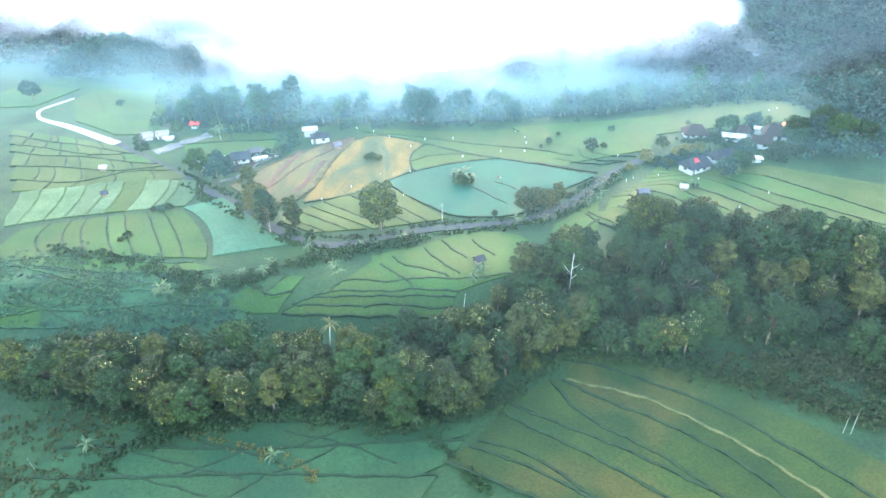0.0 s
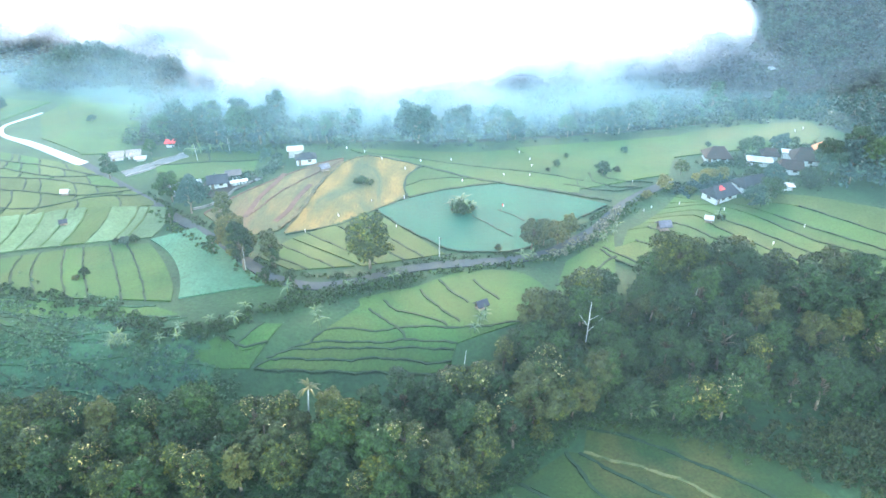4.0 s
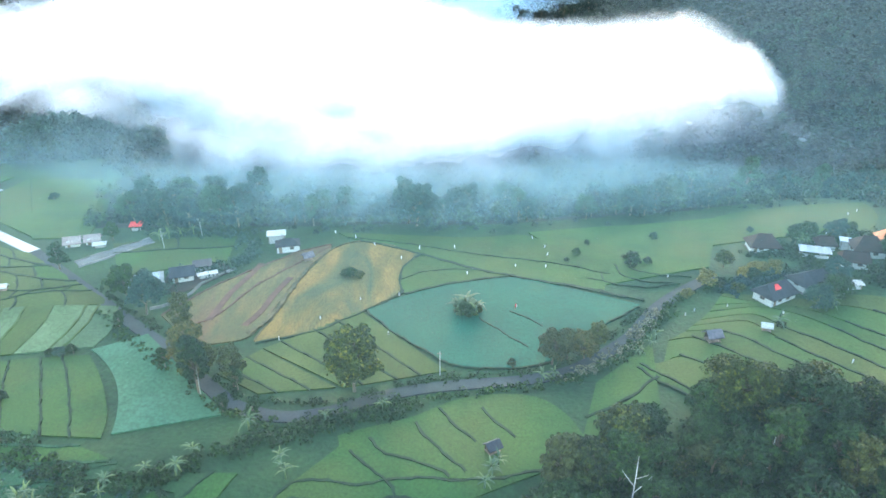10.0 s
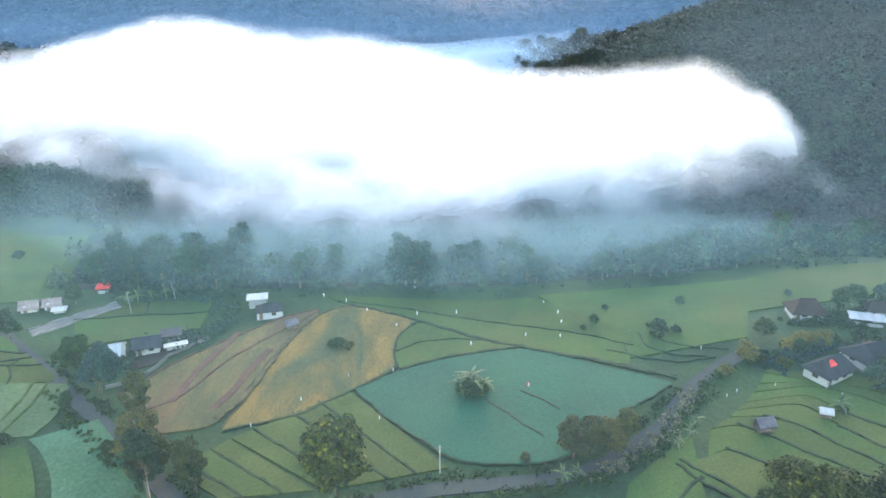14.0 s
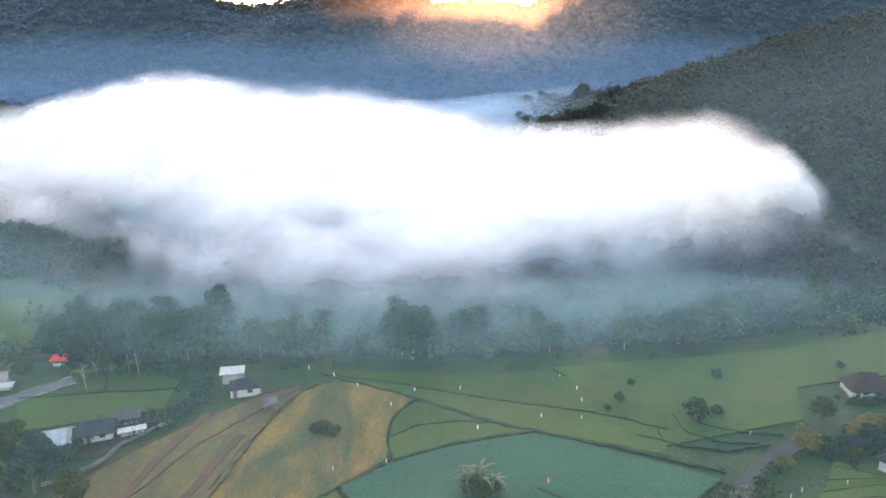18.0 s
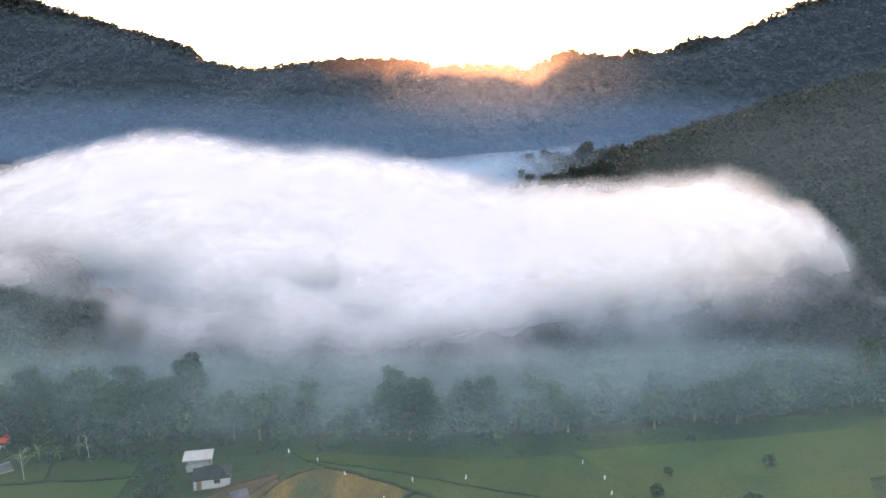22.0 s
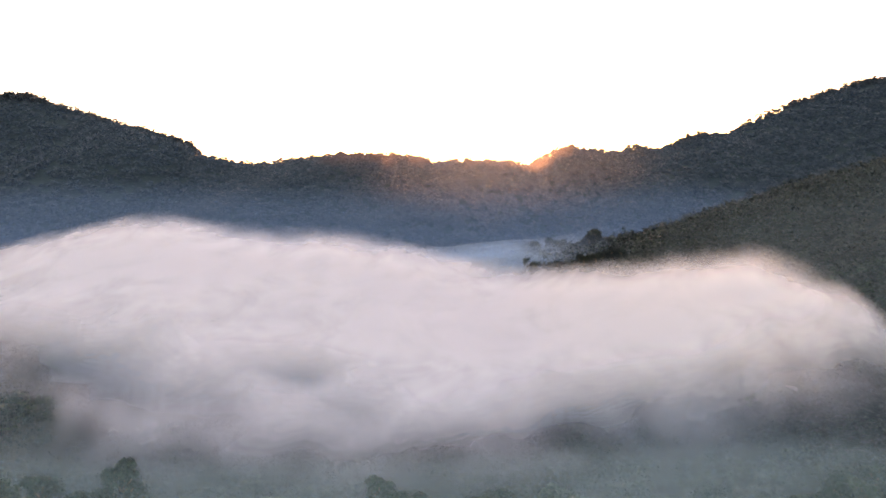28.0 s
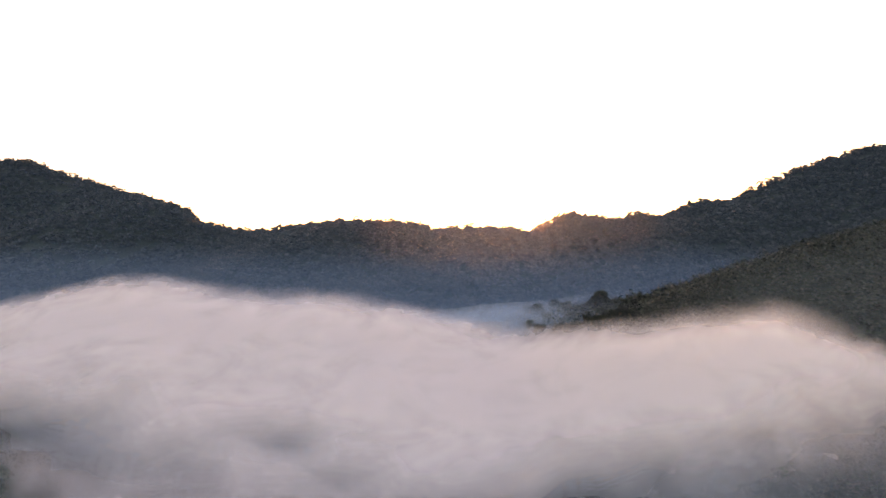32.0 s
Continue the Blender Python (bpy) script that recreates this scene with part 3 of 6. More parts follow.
paddies("olive strips curving to the scrub", [(-108, 145), (-58, 144), (-71, 170), (-112, 160)], 1, 8, [G], bow=(1, 3, 3, -2), seed=16, slant=-0.05)
NEAR_LOW = [
    [(0.5, 86.3), (4.4, 84.6), (8.8, 82.1), (30.5, 69.7)],
    [(5.2, 90.0), (11.8, 87.0), (16.8, 84.2), (19.7, 81.9), (33.8, 70.7)],
    [(6.7, 91.3), (12.7, 89.7), (18.3, 86.0), (22.2, 81.6), (34.1, 68.1)],
    [(11.7, 98.8), (18.0, 93.8), (24.7, 88.8), (29.8, 84.4), (33.4, 80.9), (44.9, 69.7)]]
NEAR_MID = [
    [(13.7, 100.8), (20.4, 96.4), (26.7, 92.2), (32.6, 88.3), (37.5, 84.2), (51.3, 72.6)],
    [(22.7, 107.4), (25.8, 99.0), (30.4, 93.4), (35.5, 89.2), (39.7, 85.2), (43.8, 80.1), (53.8, 67.6)],
    [(24.9, 107.0), (32.4, 100.0), (40.3, 94.5), (47.2, 88.3), (51.8, 83.4), (54.5, 79.3), (62.2, 67.6)],
    [(25.7, 107.0), (35.2, 102.7), (40.9, 99.4), (47.4, 93.3), (52.9, 87.9), (56.8, 83.3), (59.9, 79.1), (67.0, 69.4)]]
NEAR_HIGH = [
    [(27.3, 112.4), (32.5, 111.0), (38.6, 107.5), (44.6, 102.6), (50.5, 98.5), (56.6, 92.4), (60.7, 86.7), (64.9, 81.7), (67.3, 78.3), (73.1, 70.1)],
    [(27.0, 115.5), (38.2, 112.5), (48.0, 109.0), (56.9, 104.1), (61.9, 95.6), (68.4, 90.5), (74.0, 83.0), (76.4, 79.8)]]
terraces("near green rice terraces with a dry path", NEAR_LOW + NEAR_MID + NEAR_HIGH,
    [RICE_NEAR], gap=0.6, seed=17, dry=(7,))
paddies("dark green near paddies below the wood", [(-86, 72), (-5, 76), (7, 96), (-66, 97)], 3, [2, 3], [D], seed=18, slant=0.08)
paddies("wide grassy hill field", [(-117, 230), (-101, 231), (-115, 282), (-147, 285)], 1, 1, [G], seed=19)
paddies("grassy hillside above the hill road", [(-137, 245), (-116.6, 230.6), (-146.9, 284.4), (-149, 268)], 1, 1, [G], seed=26)
paddies("grassy hillside beyond the hill road", [(-188, 262), (-161.5, 263), (-153, 285), (-182, 292)], 1, 1, [G], seed=27)
paddies("green yard strips by the farmsteads", [(-82, 206), (-56, 214), (-58, 232), (-92, 226)], 2, [1, 2], [G, O], seed=20)

paddies("rough blue-green scrub terraces above the stream", [(-118, 117), (-44, 122), (-60, 142), (-128, 158)], 8, [1, 2, 1], [SCRUB, SCRUB, G], bow=(-2, -3, 4, -5), seed=21, skew=1.3, gap=0.5, bund=SCRUB)
paddies("small blue-green paddy at the bend of the stream", [(-54, 126), (-37, 126), (-32, 136), (-40, 136)], 2, [1, 2], [G, D], seed=22, skew=0.4)

bunds("low ridges across the near paddies", [[(-60.3, 95), (-47.5, 92.3), (-36.5, 89.4), (-27.7, 85.6)], [(-61, 90.4), (-47.6, 86.6), (-34.8, 82.8)], [(-62, 86), (-49, 82), (-40, 79)], [(-30, 94), (-18, 91), (-8, 86)]], wide=0.4)
bunds("low ridges across the scrub slope", [[(-98.5, 131.7), (-88, 126.8), (-77.5, 121.6)], [(-96, 138), (-84, 133), (-70, 127), (-62, 123)], [(-112, 142), (-100, 141), (-86, 138), (-72, 133)]], wide=0.4)
# ---- woods ----


def tree_shape(kind, seed):
    """Trunk with limbs, and crown, of one tree about as tall as it says."""
    r = np.random.default_rng(seed)
    if kind == "broad":
        h, n, spread, size, count = 11.0, 40, 3.7, 0.42, 4800
    elif kind == "slim":
        h, n, spread, size, count = 13.0, 30, 2.3, 0.42, 3200
    elif kind == "layered":
        h, n, spread, size, count = 15.0, 22, 3.6, 0.42, 3200
    elif kind == "big":
        h, n, spread, size, count = 16.0, 44, 5.4, 0.4, 9000
    else:
        h, n, spread, size, count = 4.2, 13, 1.8, 0.28, 1400
    lean = r.normal(size=2) * 0.04 * h
    top = np.array([lean[0], lean[1], h * 0.72])
    bits = [tube([(0, 0, -0.6), (lean[0] * 0.2, lean[1] * 0.2, h * 0.2), (lean[0] * 0.6, lean[1] * 0.6, h * 0.45), tuple(top)], [0.030 * h, 0.021 * h, 0.015 * h, 0.006 * h])]
    blobs = []
    for k in range(n):
        w = 2.4 * k + r.random()
        f = (k + 0.5) / n
        low = {"slim": 0.3, "layered": 0.28, "bush": 0.15}.get(kind, 0.34)
        z = h * (low + (0.93 - low) * f)
        out = spread * (0.35 + 0.75 * math.sin(math.pi * min(0.95, 0.2 + 0.75 * f))) * (0.6 + 0.5 * r.random())
        if kind == "layered":
            out = spread * (1.0 - 0.6 * f) * (0.7 + 0.5 * r.random())
        c = np.array([lean[0] * f + out * math.cos(w), lean[1] * f + out * math.sin(w), z])
        rad = {"slim": 0.8, "layered": 1.25, "big": 1.5, "bush": 0.8}.get(kind, 0.98) * (0.55 + 0.9 * r.random())
        blobs.append((*c, rad, 0.6 if kind == "layered" else 0.8))
        zz = min(z * 0.72, h * 0.68)
        s = np.array([lean[0] * zz / h, lean[1] * zz / h, zz])
        bits.append(tube([s, (s + c) / 2 + (0, 0, 0.04 * h), c], [0.009 * h, 0.006 * h, 0.002 * h], 5))
    tops = [q for q in blobs if q[2] > 0.62 * h]
    return joined(*bits), crown(blobs, count, size, seed + 50), crown(tops, int(count * 0.06), size * 0.8, seed + 90)




def tree_kind(name, kind, seed, leaf, bark=BARK, blossom=None):
    t, c, top = tree_shape(kind, seed)
    return name, mesh_of("trunk", t, bark, True), mesh_of("crown", c, leaf), mesh_of("blossom", top, blossom) if blossom else None


BROAD = [tree_kind("tree", "broad", 1, LEAF), tree_kind("tree", "broad", 2, LEAF), tree_kind("tree", "broad", 3, LEAF_BLUE)]
YOUNG = [tree_kind("tree", "broad", 4, LEAF_YELLOW), tree_kind("tree", "slim", 5, LEAF_YELLOW, BARK, LEAF_CREAM)]
CREAM = [tree_kind("tree", "broad", 18, LEAF_YELLOW, BARK, LEAF_CREAM), tree_kind("tree", "slim", 19, LEAF, BARK, LEAF_CREAM)]
SLIM = [tree_kind("tree", "slim", 6, LEAF), tree_kind("tree", "slim", 7, LEAF_BLUE)]
LAYERED = [tree_kind("tree", "layered", 8, LEAF_BLUE), tree_kind("tree", "layered", 9, LEAF)]
BIG = [tree_kind("tree", "big", 10, LEAF), tree_kind("tree", "big", 11, LEAF_YELLOW)]
BUSH = [tree_kind("shrub", "bush", 12, LEAF), tree_kind("shrub", "bush", 13, LEAF_BLUE), tree_kind("shrub", "bush", 14, LEAF_YELLOW)]
RUST = [tree_kind("tree", "broad", 15, LEAF_RUST)]
OLIVE = [tree_kind("tree", "broad", 22, LEAF_OLIVE), tree_kind("tree", "slim", 23, LEAF_OLIVE)]


def plant(kinds, x, y, scale=1.0, label="leafy green tree with a dark trunk", category="tree", group=""):
    name, trunk, leaves, bloom = kinds[int(rng.integers(len(kinds)))]
    s = scale * (0.85 + 0.3 * rng.random())
    m = pose(x, y, gz(x, y), 0, 0, 360 * rng.random()) @ Matrix.Diagonal((s, s, s * (0.9 + 0.2 * rng.random()), 1))
    t = thing(name, label, category, m, group)
    part("trunk", trunk, None, t)
    part("crown", leaves, None, t)
    if bloom:
        part("blossom", bloom, None, t, "cream-yellow young shoots")
    return t


def scattered(n, x0, x1, lo, hi, gap=2.6):
    """Places between two lines y = lo(x) and hi(x), no two nearer than gap."""
    out = []
    for _ in range(n * 25):
        x = x0 + (x1 - x0) * rng.random()
        a, b = lo(x), hi(x)
        y = a + (b - a) * rng.random()
        if b > a and all((x - p) ** 2 + (y - q) ** 2 > gap * gap for p, q in out):
            out.append((x, y))
            if len(out) == n:
                break
    return out


def wood_south(x):
    return float(np.interp(x, (-100, -72, -47, -31, -9, 9, 25, 42, 52, 60, 70, 80, 92), (113, 103, 95, 100, 95, 101, 115, 113, 112, 116, 113, 107, 100)))


def wood_north(x):
    return float(np.interp(x, (-100, -60, -40, -23, 3, 12, 24, 44, 67, 103), (116, 113, 114, 113, 117, 127, 134, 145, 144, 128)))


for x, y in scattered(104, -100, 30, wood_south, wood_north, 3.2):
    k = [BROAD[:2], BROAD[:2], YOUNG, YOUNG, SLIM[:1], BUSH[::2], OLIVE][int(rng.integers(7))]
    plant(k, x, y, 0.66 + 0.3 * rng.random(), "tree with yellow-green young shoots in the stream wood" if k is YOUNG else "low shrub under the stream wood" if k is BUSH else "dense green tree in the stream wood",
          "shrub" if k is BUSH else "tree", group="stream wood")
for x, y in scattered(92, 24, 118, wood_south, wood_north, 3.9):
    if math.hypot(x - 38, y - 119) < 4.5:
        continue
    k = [BROAD[:2], BROAD[:2], BROAD[:2], SLIM[:1], YOUNG, BUSH[::2], BROAD[:2], OLIVE][int(rng.integers(8))]
    plant(k, x, y, 0.64 + 0.35 * rng.random(), "low shrub at the hillside wood" if k is BUSH else "dark green tree in the dense hillside wood", "shrub" if k is BUSH else "tree", group="hillside wood")
for x, y in ((20.0, 119.5), (29.0, 119.5), (47.0, 113.5), (51.5, 113.0), (2.4, 117.5), (-52.0, 111.5), (-32.0, 110.0), (-62.0, 110.5), (-17.0, 109.5), (12.0, 112.0), (-6.0, 104.0)):
    plant(CREAM, x, y, 0.88, "tree topped with cream-yellow shoots in the wood", group="cream-topped trees")
plant([BIG[1]], 50, 142, 0.95, "tall broad tree with golden-green crown above the wood")
plant([BIG[0]], 59, 139, 0.8, "tall broad dark tree above the wood")
plant([BIG[0]], 43, 136, 0.65, "broad dark tree at the wood edge")

# Trees on the slope behind the fields, in the mist.
for x, y in scattered(46, -60, 140, lambda v: float(edge_y(v)) + 4.5, lambda v: float(edge_y(v)) + 26, 3.2):
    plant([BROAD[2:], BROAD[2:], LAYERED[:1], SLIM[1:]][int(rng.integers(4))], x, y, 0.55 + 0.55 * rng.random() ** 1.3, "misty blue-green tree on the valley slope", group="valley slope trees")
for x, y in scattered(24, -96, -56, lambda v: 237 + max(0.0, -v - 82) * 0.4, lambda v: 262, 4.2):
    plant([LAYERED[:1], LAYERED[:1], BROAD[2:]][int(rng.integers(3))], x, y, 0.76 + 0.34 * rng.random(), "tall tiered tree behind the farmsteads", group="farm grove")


def canopy(places, size, sprays_each, spray, seed, even=0.0):
    """Crowns of a far forest, joined: each a heap of sprays with a ragged outline."""
    r = np.random.default_rng(seed)
    p = np.asarray(places, float)
    n = len(p)
    rad = size * (0.6 + 0.7 * r.random(n))
    tall = 1.0 + 0.7 * r.random(n)
    c, nr, s = [], [], []
    d = r.normal(size=(n, sprays_each, 3))
    d /= np.linalg.norm(d, axis=2, keepdims=True)
    d[..., 2] = np.abs(d[..., 2])
    sh = 0.7 + 0.4 * r.random((n, sprays_each, 1))
    off = d * rad[:, None, None] * sh
    off[..., 2] *= tall[:, None]
    c = (p[:, None] + off).reshape(-1, 3)
    nr = ((d + r.normal(size=d.shape) * 0.35) * (1 - even) + np.array([0, -0.35, 0.94]) * even).reshape(-1, 3)
    nr /= np.linalg.norm(nr, axis=1, keepdims=True)
    s = (spray * (0.6 + 0.8 * r.random(len(c))))
    return sprays(c, nr, s, seed + 1, 1.3)


def forest(name, label, x0, x1, y0, y1, n, size, each, spray, leaf, seed, keep=None, tall=0.0, dome=None, even=0.0):
    r = np.random.default_rng(seed)
    x, y = x0 + (x1 - x0) * r.random(n), y0 + (y1 - y0) * r.random(n)
    if keep is not None:
        k = keep(x, y)
        x, y = x[k], y[k]
    up = tall * r.random(len(x)) * (1 if dome is None else dome(x, y))
    places = np.stack([x, y, ground(x, y) - size * 0.15 + up], 1)
    ob = part(name, canopy(places, size, each, spray, seed, even), leaf)
    return tagged(ob, label, "forest", kind="stuff")


# The fog sea, column by column from west to east: its far rim, its southern shore, and how far up between them it is half thick and wholly thick.
FOG_U = (-0.35, 0.0, 0.096, 0.19, 0.29, 0.395, 0.5, 0.574, 0.638, 0.72, 0.816, 0.893, 0.957, 1.0, 1.12)
RIM_X = (-430, -265, -213, -161, -109, -51, 0, 36, 56, 81, 109, 132, 150, 159, 186)
RIM_Y = (540, 525, 525, 525, 515, 500, 490, 470, 420, 390, 375, 368, 360, 350, 330)
RIM_Z = (30, 35, 50, 59, 52, 49, 39, 30, 34, 41, 47, 38, 21, 6, 0)
SHORE_X = (-330, -165, -112, -86, -58, -28, 0, 19, 38, 62, 86, 106, 126, 140, 172)
SHORE_Y = (370, 350, 318, 314, 310, 306, 300, 300, 310, 312, 308, 304, 298, 292, 284)
SHORE_Z = (3, 3, -8, -18, -20, -20, -20, -19, -18, -14, -11, -11, -10, -9, -8)
HALF = (0.18, 0.18, 0.18, 0.16, 0.13, 0.11, 0.1, 0.15, 0.25, 0.32, 0.38, 0.48, 0.67, 0.76, 0.9)
WHOLE = (0.8, 0.8, 0.76, 0.66, 0.54, 0.48, 0.4, 0.54, 0.62, 0.68, 0.74, 0.88, 1.0, 1.1, 1.3)

# Hollows where the fog is worn thin: u, v, half widths, and how much is missing.
HOLLOWS = ((0.35, 0.34, 0.05, 0.045, 0.42), (0.41, 0.37, 0.04, 0.03, 0.25), (0.14, 0.3, 0.09, 0.07, 0.12))


def soft_cols(u, col):
    """A column value at u, rounded between the columns."""
    q = np.linspace(-0.35, 1.12, 148)
    z = np.convolve(np.pad(np.interp(q, FOG_U, col), 4, "edge"), np.hanning(11)[1:-1] / np.hanning(11).sum(), "valid")
    return np.interp(u, q, z)


def fog_face(u, v):
    """A place on the fog's upper face: v from 0 at the shore to 1 at the rim."""
    sx, sy, rx, ry, rz = (soft_cols(u, c) for c in (SHORE_X, SHORE_Y, RIM_X, RIM_Y, RIM_Z))
    x, y = sx + (rx - sx) * v, sy + (ry - sy) * v
    sz = soft_cols(u, SHORE_Z)
    w = np.sin(np.pi * np.clip(v, 0, 1)) ** 0.8
    z = sz + (rz - sz) * np.abs(v) ** 1.1 * np.sign(v) + w * (2.2 * waves(x, y, 27) + 0.8 * waves(x + 60, y, 14)) + 0.8 * waves(x, y + 30, 15) * sstep(0.7, 0.95, v)
    return x, y, z


def fog_thick(u, v):
    """How thick the fog is there, 0 to 1."""
    h, w = soft_cols(u, HALF), soft_cols(u, WHOLE)
    low = np.clip(v / np.maximum(h, 0.02), 0, 1) ** (0.9 + 0.9 * sstep(0.62, 0.85, u)) * 0.36
    d = np.where(v < h, low, 0.36 + 0.64 * sstep(0, 1, (v - h) / np.maximum(w - h, 0.05)))
    for uc, vc, ru, rv, less in HOLLOWS:
        d = d - less * np.exp(-((u - uc) / ru) ** 2 - ((v - vc) / rv) ** 2)
    return np.clip(d, 0, 1)


_u, _v2 = np.meshgrid(np.linspace(-0.35, 1.12, 70), np.linspace(0, 1, 40))
_fx, _fy, _fz = (q.ravel() for q in fog_face(_u, _v2))
_fd = fog_thick(_u, _v2).ravel()


def fog_over(x, y):
    """Height of the fog's face over a place, or far below the land where the fog is thin or absent."""
    x, y = np.broadcast_arrays(np.asarray(x, float), np.asarray(y, float))
    out = np.full(x.shape, -90.0)
    for i in np.ndindex(x.shape):
        d = (x[i] - _fx) ** 2 + (y[i] - _fy) ** 2
        k = int(np.argmin(d))
        if d[k] < 60 and _fd[k] > 0.75:
            out[i] = _fz[k]
    return out


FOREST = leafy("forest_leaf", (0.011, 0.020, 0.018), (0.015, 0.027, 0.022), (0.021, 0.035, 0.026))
# Ridge leaves carry the blue of the distant haze in their own colour.
RIDGE = leafy("ridge_leaf_hazed", (0.018, 0.033, 0.043), (0.022, 0.038, 0.048), (0.025, 0.043, 0.052))
# Slope leaves: dark green with the teal of thin mist mixed into the colour.
SLOPE_LEAF = leafy("slope_leaf_hazed", (0.007, 0.022, 0.021), (0.013, 0.036, 0.032), (0.024, 0.053, 0.044))
forest("stream_undergrowth", "dense shrubs under the stream wood", -102, 30, 92, 140, 1500, 1.6, 22, 0.6, LEAF, 41, lambda x, y: (y > np.vectorize(wood_south)(x) + 1) & (y < np.vectorize(wood_north)(x) + 1))
forest("hillside_undergrowth", "dense shrubs under the hillside wood", 24, 124, 92, 150, 2200, 1.9, 22, 0.7, LEAF, 42, lambda x, y: (y > np.vectorize(wood_south)(x) + 1) & (y < np.vectorize(wood_north)(x)))
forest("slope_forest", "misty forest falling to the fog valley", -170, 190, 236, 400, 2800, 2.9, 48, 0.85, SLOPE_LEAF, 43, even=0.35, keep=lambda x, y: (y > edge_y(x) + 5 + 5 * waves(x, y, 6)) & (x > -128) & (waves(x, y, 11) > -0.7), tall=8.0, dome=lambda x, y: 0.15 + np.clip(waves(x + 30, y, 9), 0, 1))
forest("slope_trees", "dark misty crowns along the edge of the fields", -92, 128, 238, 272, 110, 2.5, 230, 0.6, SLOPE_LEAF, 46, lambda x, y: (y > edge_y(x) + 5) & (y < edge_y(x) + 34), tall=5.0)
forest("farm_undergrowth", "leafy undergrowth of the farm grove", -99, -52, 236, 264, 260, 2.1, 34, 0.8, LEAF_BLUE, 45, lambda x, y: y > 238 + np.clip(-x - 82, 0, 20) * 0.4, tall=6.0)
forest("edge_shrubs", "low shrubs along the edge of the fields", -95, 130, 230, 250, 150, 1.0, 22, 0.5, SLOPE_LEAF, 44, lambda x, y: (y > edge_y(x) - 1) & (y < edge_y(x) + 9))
forest("spur_forest", "dense dark forest on the mountain spur", 40, 420, 300, 540, 5200, 4.2, 26, 1.6, FOREST, 31, even=0.5, keep=lambda x, y: (x > 120 - 0.6 * (y - 300)) & ((ground(x, y) > fog_over(x, y) + 2) | (ground(x, y) < fog_over(x, y) - 16)))
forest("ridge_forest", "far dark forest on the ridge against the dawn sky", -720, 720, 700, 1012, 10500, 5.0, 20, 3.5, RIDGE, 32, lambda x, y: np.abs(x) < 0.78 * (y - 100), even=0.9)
forest("far_valley_trees", "far trees in the blue valley behind the fog", -320, 330, 480, 700, 1500, 3.4, 14, 1.9, FOREST, 33, lambda x, y: waves(x, y, 22) > -0.2)
forest("west_forest", "misty forest on the western valley side", -520, -150, 325, 520, 2400, 4.0, 18, 2.0, FOREST, 34)
forest("east_forest", "dark forest on the eastern mountain side", 104, 270, 150, 320, 2300, 3.4, 26, 1.4, FOREST, 35, even=0.5, keep=lambda x, y: (x > 122 + 0.08 * (300 - y)) & (y > 240 - 0.6 * (x - 112)))
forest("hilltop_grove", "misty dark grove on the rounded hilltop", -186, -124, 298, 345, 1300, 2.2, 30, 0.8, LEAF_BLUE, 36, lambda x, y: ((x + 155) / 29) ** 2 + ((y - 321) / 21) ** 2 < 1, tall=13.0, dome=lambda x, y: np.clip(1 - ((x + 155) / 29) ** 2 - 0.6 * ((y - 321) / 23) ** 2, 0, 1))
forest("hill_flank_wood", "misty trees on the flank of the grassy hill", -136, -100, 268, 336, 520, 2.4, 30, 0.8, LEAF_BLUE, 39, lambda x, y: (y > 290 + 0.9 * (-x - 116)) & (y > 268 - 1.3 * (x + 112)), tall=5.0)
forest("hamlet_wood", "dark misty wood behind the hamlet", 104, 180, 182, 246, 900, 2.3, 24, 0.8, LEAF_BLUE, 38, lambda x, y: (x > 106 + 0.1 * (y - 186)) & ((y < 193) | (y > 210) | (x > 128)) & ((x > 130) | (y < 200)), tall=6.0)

FAR = [tree_kind("tree", "broad", 20, FOREST), tree_kind("tree", "slim", 21, FOREST)]
for x, y in ((51, 508), (49, 515), (59, 500), (63, 498), (65, 494), (70, 492), (73, 491), (75, 489), (79, 492), (81, 488), (85, 488), (90, 488), (93, 486), (57, 542), (53, 551), (60, 528), (67, 544), (71, 539), (74, 538), (78, 528), (86, 527), (91, 536), (54, 512)):
    plant(FAR, x, y, 0.62 + 0.3 * rng.random(), "small dark tree in the blue mist behind the fog", group="far valley trees")

# ---- mist: sheets of drifting fog ----


